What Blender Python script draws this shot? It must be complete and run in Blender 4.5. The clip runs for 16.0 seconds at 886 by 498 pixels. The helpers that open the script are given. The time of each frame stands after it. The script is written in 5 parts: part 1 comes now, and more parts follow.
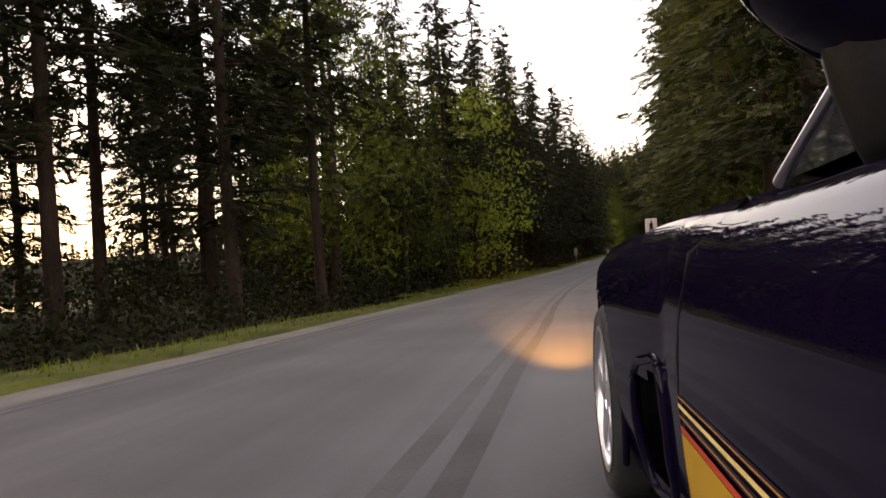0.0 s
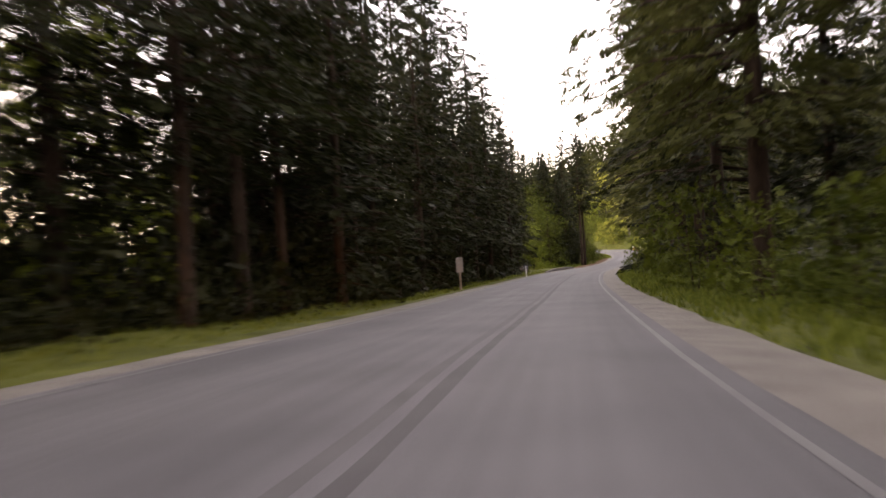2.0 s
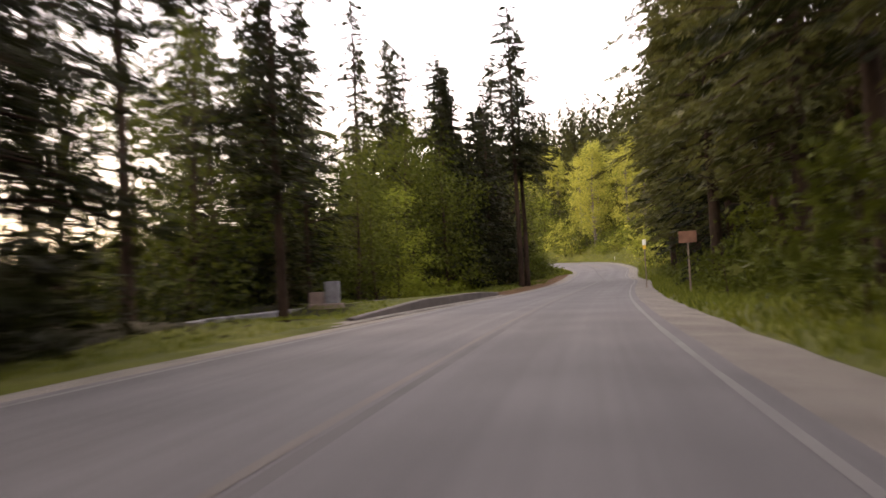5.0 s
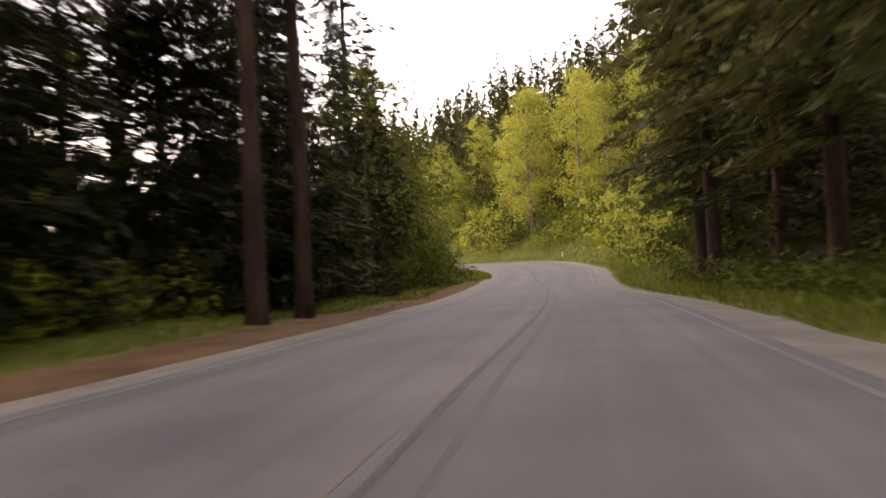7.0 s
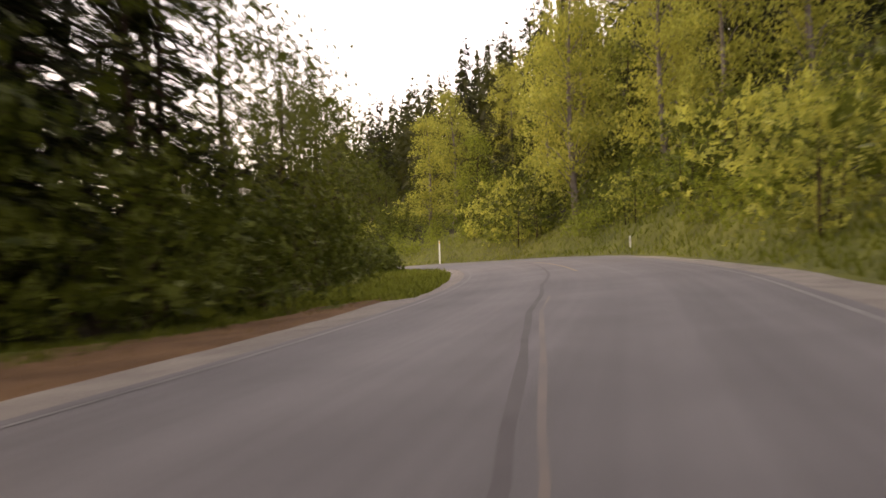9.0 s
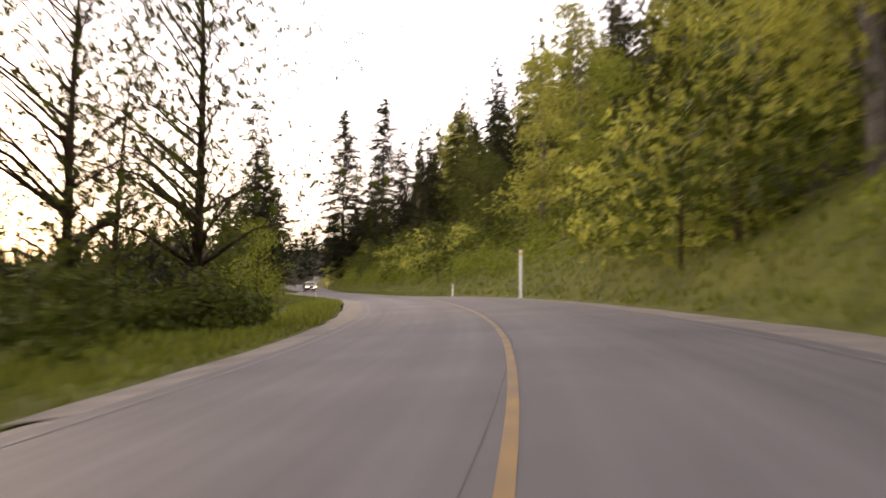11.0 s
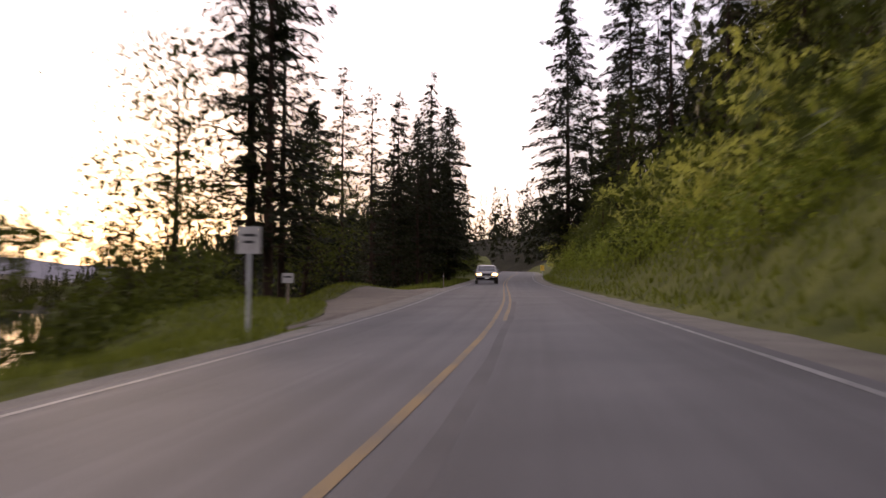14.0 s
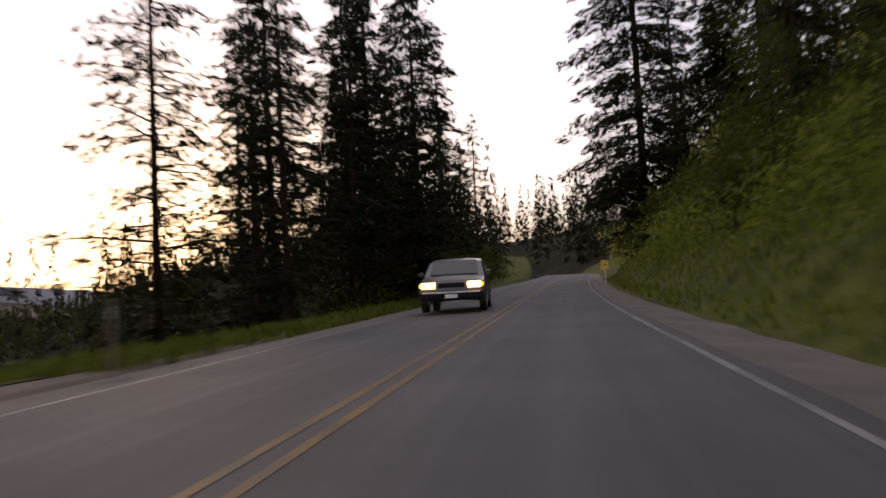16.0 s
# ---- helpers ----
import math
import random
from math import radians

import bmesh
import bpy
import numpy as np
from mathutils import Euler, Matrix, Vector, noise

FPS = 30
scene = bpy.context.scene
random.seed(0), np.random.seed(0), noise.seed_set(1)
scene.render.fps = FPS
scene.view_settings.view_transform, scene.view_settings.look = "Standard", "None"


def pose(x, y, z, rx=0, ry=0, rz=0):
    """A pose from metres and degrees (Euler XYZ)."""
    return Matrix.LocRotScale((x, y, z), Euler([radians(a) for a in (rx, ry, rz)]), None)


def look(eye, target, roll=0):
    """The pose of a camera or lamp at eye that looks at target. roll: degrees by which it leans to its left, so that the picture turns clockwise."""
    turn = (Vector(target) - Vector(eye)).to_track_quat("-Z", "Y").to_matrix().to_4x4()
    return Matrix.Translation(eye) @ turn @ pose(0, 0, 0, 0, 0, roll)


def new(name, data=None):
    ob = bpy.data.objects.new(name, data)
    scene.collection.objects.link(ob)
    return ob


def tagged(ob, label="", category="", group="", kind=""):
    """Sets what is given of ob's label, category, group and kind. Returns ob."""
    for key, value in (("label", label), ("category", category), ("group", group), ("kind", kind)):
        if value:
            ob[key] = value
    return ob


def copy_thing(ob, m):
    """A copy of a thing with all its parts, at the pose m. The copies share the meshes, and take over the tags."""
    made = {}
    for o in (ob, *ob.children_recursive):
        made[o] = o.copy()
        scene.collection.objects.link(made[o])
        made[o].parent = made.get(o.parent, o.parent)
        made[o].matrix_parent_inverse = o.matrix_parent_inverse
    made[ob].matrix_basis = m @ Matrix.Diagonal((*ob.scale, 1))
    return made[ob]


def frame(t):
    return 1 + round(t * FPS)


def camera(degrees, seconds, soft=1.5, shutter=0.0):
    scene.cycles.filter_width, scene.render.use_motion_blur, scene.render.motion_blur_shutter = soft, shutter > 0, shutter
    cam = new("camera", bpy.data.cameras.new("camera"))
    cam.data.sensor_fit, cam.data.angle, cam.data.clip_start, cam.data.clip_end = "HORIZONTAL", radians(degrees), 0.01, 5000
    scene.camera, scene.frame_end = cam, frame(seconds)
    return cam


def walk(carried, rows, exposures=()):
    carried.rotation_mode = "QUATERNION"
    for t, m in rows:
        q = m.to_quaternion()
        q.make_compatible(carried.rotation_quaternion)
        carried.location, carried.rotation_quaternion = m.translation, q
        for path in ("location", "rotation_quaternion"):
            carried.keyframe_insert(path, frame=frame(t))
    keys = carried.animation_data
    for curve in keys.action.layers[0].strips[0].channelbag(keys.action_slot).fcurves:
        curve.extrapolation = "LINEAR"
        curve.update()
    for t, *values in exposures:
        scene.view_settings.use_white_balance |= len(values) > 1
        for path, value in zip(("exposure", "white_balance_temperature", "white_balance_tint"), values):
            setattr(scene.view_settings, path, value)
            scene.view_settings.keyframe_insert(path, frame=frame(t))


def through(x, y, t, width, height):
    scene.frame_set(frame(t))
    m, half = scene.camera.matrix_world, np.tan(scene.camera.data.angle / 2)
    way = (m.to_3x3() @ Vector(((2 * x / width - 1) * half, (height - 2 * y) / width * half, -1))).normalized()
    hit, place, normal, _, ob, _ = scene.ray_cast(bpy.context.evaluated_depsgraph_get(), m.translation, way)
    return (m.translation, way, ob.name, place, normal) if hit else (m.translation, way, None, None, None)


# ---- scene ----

# ---------------------------------------------------------------- camera
cam = camera(58.5, 16.0, soft=1.5, shutter=0.5)
# seconds, place, heading to the left, tilt up, lean to the left
PATH = [
    (0.00, 0.00, 0.00, 0.76, 0.00, -0.24, -3.30),
    (0.04, 0.00, 0.00, 0.76, 0.00, -0.24, -3.30),
    (0.35, 1.40, 8.45, 0.41, -1.11, 0.13, -3.13),
    (0.50, 2.00, 12.07, 0.26, -1.59, 0.29, -3.06),
    (1.00, 4.27, 23.75, -0.14, -3.22, 0.60, -3.04),
    (1.50, 6.79, 35.01, -0.47, -4.76, 0.88, -3.13),
    (2.00, 9.50, 45.88, -0.73, -5.90, 1.21, -3.20),
    (2.50, 12.33, 56.51, -0.92, -6.68, 1.42, -3.43),
    (3.00, 15.28, 67.06, -1.09, -7.33, 1.58, -3.71),
    (3.50, 18.36, 77.66, -1.21, -7.82, 2.06, -3.49),
    (4.00, 21.55, 88.34, -1.23, -8.13, 2.32, -3.30),
    (4.50, 24.84, 99.11, -1.23, -8.75, 2.40, -3.16),
    (5.00, 28.31, 109.91, -1.21, -9.68, 2.40, -3.03),
    (5.50, 31.97, 120.63, -1.22, -10.87, 2.31, -2.92),
    (6.00, 35.82, 131.11, -1.24, -12.24, 2.21, -2.85),
    (6.50, 39.77, 141.18, -1.25, -13.31, 2.33, -2.71),
    (7.00, 43.71, 150.77, -1.23, -14.07, 2.54, -2.98),
    (7.50, 47.54, 159.91, -1.17, -14.03, 2.96, -3.45),
    (8.00, 51.16, 168.67, -1.06, -13.53, 2.97, -2.66),
    (8.50, 54.47, 177.08, -0.96, -12.17, 2.89, -2.76),
    (9.00, 57.41, 185.23, -0.87, -10.25, 2.89, -1.92),
    (9.50, 60.39, 193.32, -0.50, -9.70, 3.55, -1.22),
    (10.00, 63.36, 201.54, 0.05, -7.80, 4.50, -0.57),
    (10.50, 65.80, 210.09, 0.55, -3.50, 4.92, 0.22),
    (11.00, 67.38, 219.09, 0.96, 2.20, 4.04, 0.58),
    (11.50, 67.92, 228.54, 1.29, 7.86, 2.87, 1.04),
    (12.00, 67.73, 238.32, 1.54, 11.37, 3.01, 0.76),
    (12.50, 66.96, 248.23, 1.81, 14.71, 2.84, 0.37),
    (13.00, 65.65, 258.17, 2.03, 17.39, 2.67, 0.04),
    (13.50, 63.92, 268.15, 2.10, 19.33, 2.91, 0.31),
    (14.00, 61.89, 278.13, 2.22, 20.92, 2.97, 0.27),
    (14.50, 59.60, 288.04, 2.37, 22.19, 3.25, -0.12),
    (15.00, 57.14, 297.86, 2.55, 23.15, 3.46, -1.09),
    (15.50, 54.55, 307.64, 2.78, 23.81, 3.68, -1.79),
    (16.00, 51.80, 317.40, 3.04, 24.76, 3.73, -2.92),
]


def ridden(x, y, z, yaw, pitch, lean):
    a, b = radians(yaw), radians(pitch)
    way = Vector((-math.sin(a) * math.cos(b), math.cos(a) * math.cos(b), math.sin(b)))
    eye = Vector((x, y, z))
    return look(eye, eye + way * 10, lean)


walk(cam, [(t, ridden(*r)) for t, *r in PATH],
     exposures=[(0.0, 0.08, 7000, 19), (1.0, 0.42, 7100, 20), (1.5, 0.75, 7100, 20), (2.0, 1.08, 7000, 22), (3.0, 0.95, 7000, 23), (4.3, 0.85, 7200, 23),
                (5.5, 0.82, 7250, 23), (6.5, 0.87, 7350, 23), (7.5, 0.50, 7400, 22), (8.5, 0.34, 7450, 22), (9.0, 0.36, 7550, 23), (11.5, 0.05, 6900, 24),
                (12.5, -0.13, 6550, 27), (13.5, -0.43, 6500, 29), (14.5, -1.00, 6500, 28), (15.5, -1.28, 6450, 25), (16.0, -1.26, 6450, 24)])

# ---------------------------------------------------------------- world and light
SUN_AZ, SUN_EL = 42.0, 7.0          # degrees to the left of +y, above the horizon
world = bpy.data.worlds.new("evening_sky")
scene.world = world
world.use_nodes = True
wn, wl = world.node_tree.nodes, world.node_tree.links
wn.clear()
w_out = wn.new("ShaderNodeOutputWorld")
w_bg = wn.new("ShaderNodeBackground")
w_sky = wn.new("ShaderNodeTexSky")
w_sky.sky_type, w_sky.sun_disc = "NISHITA", False
w_sky.sun_elevation, w_sky.sun_rotation = radians(SUN_EL), radians(-SUN_AZ)
w_sky.air_density, w_sky.dust_density, w_sky.ozone_density = 1.0, 2.5, 1.0
w_mix = wn.new("ShaderNodeMix")
w_mix.data_type = "RGBA"
w_mix.inputs["Factor"].default_value = 0.62
w_co, w_sep, w_ramp = wn.new("ShaderNodeTexCoord"), wn.new("ShaderNodeSeparateXYZ"), wn.new("ShaderNodeValToRGB")
wl.new(w_co.outputs["Generated"], w_sep.inputs["Vector"])
wl.new(w_sep.outputs["Z"], w_ramp.inputs["Fac"])
w_ramp.color_ramp.elements[0].position, w_ramp.color_ramp.elements[1].position = 0.0, 0.30
w_ramp.color_ramp.elements[0].color, w_ramp.color_ramp.elements[1].color = (16.5, 14.0, 10.0, 1), (15.2, 14.9, 15.4, 1)
w_el = w_ramp.color_ramp.elements.new(0.12)
w_el.color = (16.0, 14.7, 13.0, 1)
wl.new(w_ramp.outputs["Color"], w_mix.inputs["B"])
wl.new(w_sky.outputs["Color"], w_mix.inputs["A"])
wl.new(w_mix.outputs["Result"], w_bg.inputs["Color"])
w_bg.inputs["Strength"].default_value = 0.25
wl.new(w_bg.outputs["Background"], w_out.inputs["Surface"])

sun = new("sun", bpy.data.lights.new("sun", "SUN"))
sun.data.energy, sun.data.angle, sun.data.color = 2.3, radians(12), (1.0, 0.78, 0.50)
sun_way = Vector((-math.sin(radians(SUN_AZ)) * math.cos(radians(14)), math.cos(radians(SUN_AZ)) * math.cos(radians(14)), math.sin(radians(14))))
sun.matrix_world = look(sun_way * 400, (0, 0, 0))


# ---------------------------------------------------------------- materials
def nodes_of(name):
    m = bpy.data.materials.new(name)
    m.use_nodes = True
    return m, m.node_tree.nodes, m.node_tree.links, m.node_tree.nodes["Principled BSDF"]


def surface(name, a, b, scale=4.0, rough=0.8, metal=0.0, bump=0.15, fine=60.0, coat=0.0, spec=0.5, stretch=(1, 1, 1), dist=0.02):
    """Two-scale noise between two colours, with a fine relief."""
    m, n, l, p = nodes_of(name)
    co = n.new("ShaderNodeTexCoord")
    mp = n.new("ShaderNodeMapping")
    mp.inputs["Scale"].default_value = stretch
    l.new(co.outputs["Object"], mp.inputs["Vector"])
    n1, n2 = n.new("ShaderNodeTexNoise"), n.new("ShaderNodeTexNoise")
    n1.inputs["Scale"].default_value, n1.inputs["Detail"].default_value = scale, 6
    n2.inputs["Scale"].default_value, n2.inputs["Detail"].default_value = fine, 4
    mixf = n.new("ShaderNodeMath")
    mixf.operation = "MULTIPLY_ADD"
    l.new(mp.outputs["Vector"], n1.inputs["Vector"])
    l.new(mp.outputs["Vector"], n2.inputs["Vector"])
    l.new(n1.outputs["Fac"], mixf.inputs[0])
    mixf.inputs[1].default_value = 0.65
    half = n.new("ShaderNodeMath")
    half.operation = "MULTIPLY"
    half.inputs[1].default_value = 0.35
    l.new(n2.outputs["Fac"], half.inputs[0])
    l.new(half.outputs[0], mixf.inputs[2])
    ramp = n.new("ShaderNodeValToRGB")
    ramp.color_ramp.elements[0].position, ramp.color_ramp.elements[1].position = 0.34, 0.66
    ramp.color_ramp.elements[0].color, ramp.color_ramp.elements[1].color = (*a, 1), (*b, 1)
    l.new(mixf.outputs[0], ramp.inputs["Fac"])
    l.new(ramp.outputs["Color"], p.inputs["Base Color"])
    p.inputs["Roughness"].default_value, p.inputs["Metallic"].default_value = rough, metal
    p.inputs["Coat Weight"].default_value, p.inputs["Coat Roughness"].default_value = coat, 0.03
    p.inputs["Specular IOR Level"].default_value = spec
    if bump:
        bm_ = n.new("ShaderNodeBump")
        bm_.inputs["Strength"].default_value, bm_.inputs["Distance"].default_value = bump, dist
        l.new(n2.outputs["Fac"], bm_.inputs["Height"])
        l.new(bm_.outputs["Normal"], p.inputs["Normal"])
    return m


def foliage(name, dark, light, through=0.35, rough=0.6, gaps=0.0, grain=15.0):
    """Leaves: scattered tones per leaf and per plant, partly lit through."""
    m, n, l, p = nodes_of(name)
    geo, info = n.new("ShaderNodeNewGeometry"), n.new("ShaderNodeObjectInfo")
    add = n.new("ShaderNodeMath")
    add.operation = "MULTIPLY_ADD"
    l.new(geo.outputs["Random Per Island"], add.inputs[0])
    add.inputs[1].default_value = 0.6
    half = n.new("ShaderNodeMath")
    half.operation = "MULTIPLY"
    half.inputs[1].default_value = 0.4
    l.new(info.outputs["Random"], half.inputs[0])
    l.new(half.outputs[0], add.inputs[2])
    ramp = n.new("ShaderNodeValToRGB")
    ramp.color_ramp.elements[0].color, ramp.color_ramp.elements[1].color = (*dark, 1), (*light, 1)
    l.new(add.outputs[0], ramp.inputs["Fac"])
    l.new(ramp.outputs["Color"], p.inputs["Base Color"])
    p.inputs["Roughness"].default_value = rough
    p.inputs["Specular IOR Level"].default_value = 0.06
    tr = n.new("ShaderNodeBsdfTranslucent")
    l.new(ramp.outputs["Color"], tr.inputs["Color"])
    mx = n.new("ShaderNodeMixShader")
    mx.inputs["Fac"].default_value = through
    l.new(p.outputs["BSDF"], mx.inputs[1])
    l.new(tr.outputs["BSDF"], mx.inputs[2])
    last = mx.outputs["Shader"]
    if gaps:
        co, no, th = n.new("ShaderNodeTexCoord"), n.new("ShaderNodeTexNoise"), n.new("ShaderNodeMath")
        no.inputs["Scale"].default_value, no.inputs["Detail"].default_value = grain, 1.5
        th.operation, th.inputs[1].default_value = "LESS_THAN", gaps
        clear, cut = n.new("ShaderNodeBsdfTransparent"), n.new("ShaderNodeMixShader")
        l.new(co.outputs["Object"], no.inputs["Vector"])
        l.new(no.outputs["Fac"], th.inputs[0])
        l.new(th.outputs[0], cut.inputs["Fac"])
        l.new(last, cut.inputs[1])
        l.new(clear.outputs["BSDF"], cut.inputs[2])
        last = cut.outputs["Shader"]
    l.new(last, n["Material Output"].inputs["Surface"])
    return m


ASPHALT = surface("asphalt", (0.0318, 0.0307, 0.0318), (0.0566, 0.0545, 0.0560), scale=0.5, fine=90, rough=0.8, bump=0.35, dist=0.006, spec=0.3)


def streaked(m, amount=0.5):
    """Long traffic streaks on a road surface, by its distance across and along."""
    n, l, p = m.node_tree.nodes, m.node_tree.links, m.node_tree.nodes["Principled BSDF"]
    uv, tone = n.new("ShaderNodeUVMap"), None
    uv.uv_map = "along"
    for sx, sy in ((1.1, 0.012), (5.0, 0.05)):
        mp, no = n.new("ShaderNodeMapping"), n.new("ShaderNodeTexNoise")
        mp.inputs["Scale"].default_value = (sx, sy, 1)
        no.inputs["Scale"].default_value, no.inputs["Detail"].default_value = 1.0, 3
        l.new(uv.outputs["UV"], mp.inputs["Vector"])
        l.new(mp.outputs["Vector"], no.inputs["Vector"])
        mr = n.new("ShaderNodeMapRange")
        mr.inputs["From Min"].default_value, mr.inputs["From Max"].default_value = 0.3, 0.7
        mr.inputs["To Min"].default_value, mr.inputs["To Max"].default_value = 1 - amount / 2, 1 + amount / 2
        l.new(no.outputs["Fac"], mr.inputs["Value"])
        if tone is None:
            tone = mr.outputs["Result"]
        else:
            mu = n.new("ShaderNodeMath")
            mu.operation = "MULTIPLY"
            l.new(tone, mu.inputs[0])
            l.new(mr.outputs["Result"], mu.inputs[1])
            tone = mu.outputs[0]
        amount *= 0.5
    mix = n.new("ShaderNodeMix")
    mix.data_type, mix.blend_type = "RGBA", "MULTIPLY"
    mix.inputs["Factor"].default_value = 1.0
    l.new(p.inputs["Base Color"].links[0].from_socket, mix.inputs["A"])
    l.new(tone, mix.inputs["B"])
    l.new(mix.outputs["Result"], p.inputs["Base Color"])


streaked(ASPHALT, 0.5)
SEAL = surface("crack_seal", (0.0215, 0.0200, 0.0205), (0.0390, 0.0368, 0.0372), scale=1.5, fine=40, rough=0.85, bump=0.2, dist=0.004, spec=0.28)
FAINT_SEAL = surface("old_crack_seal", (0.0288, 0.0272, 0.0276), (0.0500, 0.0474, 0.0478), scale=1.5, fine=40, rough=0.85, bump=0.2, dist=0.004, spec=0.28)
GHOST_LINE = surface("ghost_yellow_line", (0.038, 0.035, 0.033), (0.064, 0.052, 0.040), scale=1.2, fine=30, rough=0.75, bump=0.1, spec=0.28)
WHITE_LINE = surface("worn_white_line", (0.0473, 0.0464, 0.0456), (0.1892, 0.1849, 0.1763), scale=2.2, fine=35, rough=0.7, bump=0.1, spec=0.28)
FADED_LINE = surface("faded_white_line", (0.0467, 0.0454, 0.0454), (0.0850, 0.0830, 0.0800), scale=2.2, fine=35, rough=0.7, bump=0.1, spec=0.28)
GONE_LINE = surface("vanished_white_line", (0.0400, 0.0390, 0.0395), (0.0640, 0.0625, 0.0620), scale=2.2, fine=35, rough=0.75, bump=0.1, spec=0.28)
YELLOW_LINE = surface("worn_yellow_line", (0.042, 0.035, 0.026), (0.150, 0.086, 0.012), scale=2.2, fine=35, rough=0.7, bump=0.1, spec=0.28)
GRAVEL = surface("gravel", (0.0511, 0.0446, 0.0372), (0.1115, 0.0994, 0.0836), scale=1.2, fine=45, rough=0.95, bump=0.8, dist=0.02)
PULLOFF = surface("bare_gravel", (0.0430, 0.0327, 0.0241), (0.0860, 0.0688, 0.0499), scale=0.7, fine=40, rough=0.95, bump=0.7, dist=0.02)
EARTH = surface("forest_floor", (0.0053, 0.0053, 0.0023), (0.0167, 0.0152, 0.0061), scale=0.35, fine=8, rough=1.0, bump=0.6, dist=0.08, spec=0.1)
LITTER = surface("needle_litter", (0.0361, 0.0206, 0.0103), (0.0860, 0.0516, 0.0258), scale=0.8, fine=14, rough=1.0, bump=0.6, dist=0.04, spec=0.1)
TURF = surface("turf", (0.0243, 0.0302, 0.0054), (0.0697, 0.0742, 0.0138), scale=0.9, fine=18, rough=1.0, bump=0.6, dist=0.04, spec=0.1)
GRASS = foliage("grass", (0.0353, 0.0496, 0.0073), (0.1367, 0.1535, 0.0219), 0.3)
DRY_GRASS = foliage("dry_grass", (0.0602, 0.0413, 0.0172), (0.1462, 0.1032, 0.0430), 0.2)
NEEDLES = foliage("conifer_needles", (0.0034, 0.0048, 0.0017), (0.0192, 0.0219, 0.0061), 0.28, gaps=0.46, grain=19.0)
# lighter needle copy; light falling on these crowns is painted into the olive
NEEDLES_OLIVE = foliage("painted_lit_olive_sprays", (0.0207, 0.0236, 0.0071), (0.0828, 0.0839, 0.0218), 0.35, gaps=0.45, grain=19.0)
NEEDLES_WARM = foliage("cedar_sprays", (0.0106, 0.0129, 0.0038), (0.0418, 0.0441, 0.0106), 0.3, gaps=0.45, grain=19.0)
LEAVES = foliage("broad_leaves", (0.0181, 0.0258, 0.0037), (0.0800, 0.0935, 0.0119), 0.26, gaps=0.46, grain=21.0)
LEAVES_YELLOW = foliage("young_yellow_leaves", (0.0960, 0.1068, 0.0180), (0.3600, 0.3660, 0.0672), 0.5, gaps=0.46, grain=21.0)
# brighter version of the broad leaves, with sunlight put into the colour
LEAVES_SUNLIT_LIME = foliage("sunlit_lime_leaves", (0.0520, 0.0720, 0.0088), (0.2100, 0.2400, 0.0290), 0.48, gaps=0.46, grain=21.0)
# near-black leaves: the shade inside the forest is put into this colour
UNDER = foliage("twigs_painted_shade", (0.0038, 0.0046, 0.0015), (0.0182, 0.0198, 0.0053), 0.2)
BARK = surface("bark", (0.0120, 0.0080, 0.0056), (0.0440, 0.0280, 0.0190), scale=2.5, fine=16, rough=0.95, bump=0.9, stretch=(1, 1, 0.25), dist=0.04, spec=0.08)
BIRCH_BARK = surface("pale_bark", (0.05, 0.042, 0.034), (0.17, 0.15, 0.125), scale=2.5, fine=14, rough=0.85, bump=0.5, dist=0.02, spec=0.15)
DARK_CONCRETE = surface("dark_concrete", (0.0387, 0.0327, 0.0292), (0.0860, 0.0731, 0.0645), scale=1.2, fine=22, rough=0.95, bump=0.4, dist=0.01)
# both stone colours are lowered for the tree shade over the monument
STONE = surface("grey_stone", (0.0774, 0.0774, 0.0860), (0.1720, 0.1677, 0.1763), scale=2.2, fine=26, rough=0.85, bump=0.5)
PINK_STONE = surface("pinkish_stone", (0.1032, 0.0731, 0.0602), (0.1892, 0.1419, 0.1204), scale=2.5, fine=24, rough=0.85, bump=0.5)
WHITE_PAINT = surface("white_post_paint", (0.55, 0.55, 0.53), (0.80, 0.79, 0.76), scale=6, fine=60, rough=0.5, bump=0.08)
GALVANISED = surface("galvanised_steel", (0.35, 0.36, 0.37), (0.52, 0.53, 0.54), scale=8, fine=70, rough=0.4, metal=0.9, bump=0.05)
WOOD_POST = surface("weathered_wood", (0.10, 0.075, 0.055), (0.22, 0.17, 0.13), scale=3, fine=30, rough=0.9, bump=0.4, stretch=(1, 1, 0.15))
RUST = surface("rusty_brown_plate", (0.12, 0.055, 0.03), (0.24, 0.12, 0.07), scale=4, fine=40, rough=0.8, bump=0.2)
YELLOW_SIGN = surface("yellow_sign_sheet", (0.55, 0.33, 0.02), (0.72, 0.46, 0.03), scale=5, fine=50, rough=0.45, bump=0.03)
BLACK = surface("black_plastic", (0.003, 0.003, 0.0035), (0.008, 0.008, 0.009), scale=10, fine=90, rough=0.45, bump=0.05, spec=0.2)
LOG = surface("weathered_log", (0.06, 0.048, 0.038), (0.15, 0.12, 0.095), scale=2, fine=18, rough=0.9, bump=0.5, stretch=(1, 1, 0.2))

# distance haze is painted: pale base colour and a faint mauve glow
PAINTED_HAZE_HILL = surface("woodland_painted_haze", (0.060, 0.062, 0.070), (0.100, 0.100, 0.108), scale=0.004, fine=0.03, rough=1.0, bump=0.1, dist=1.0, spec=0.0)
hz_p = next(k for k in PAINTED_HAZE_HILL.node_tree.nodes if k.type == 'BSDF_PRINCIPLED')
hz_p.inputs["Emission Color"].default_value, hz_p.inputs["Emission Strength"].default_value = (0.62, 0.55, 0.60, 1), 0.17

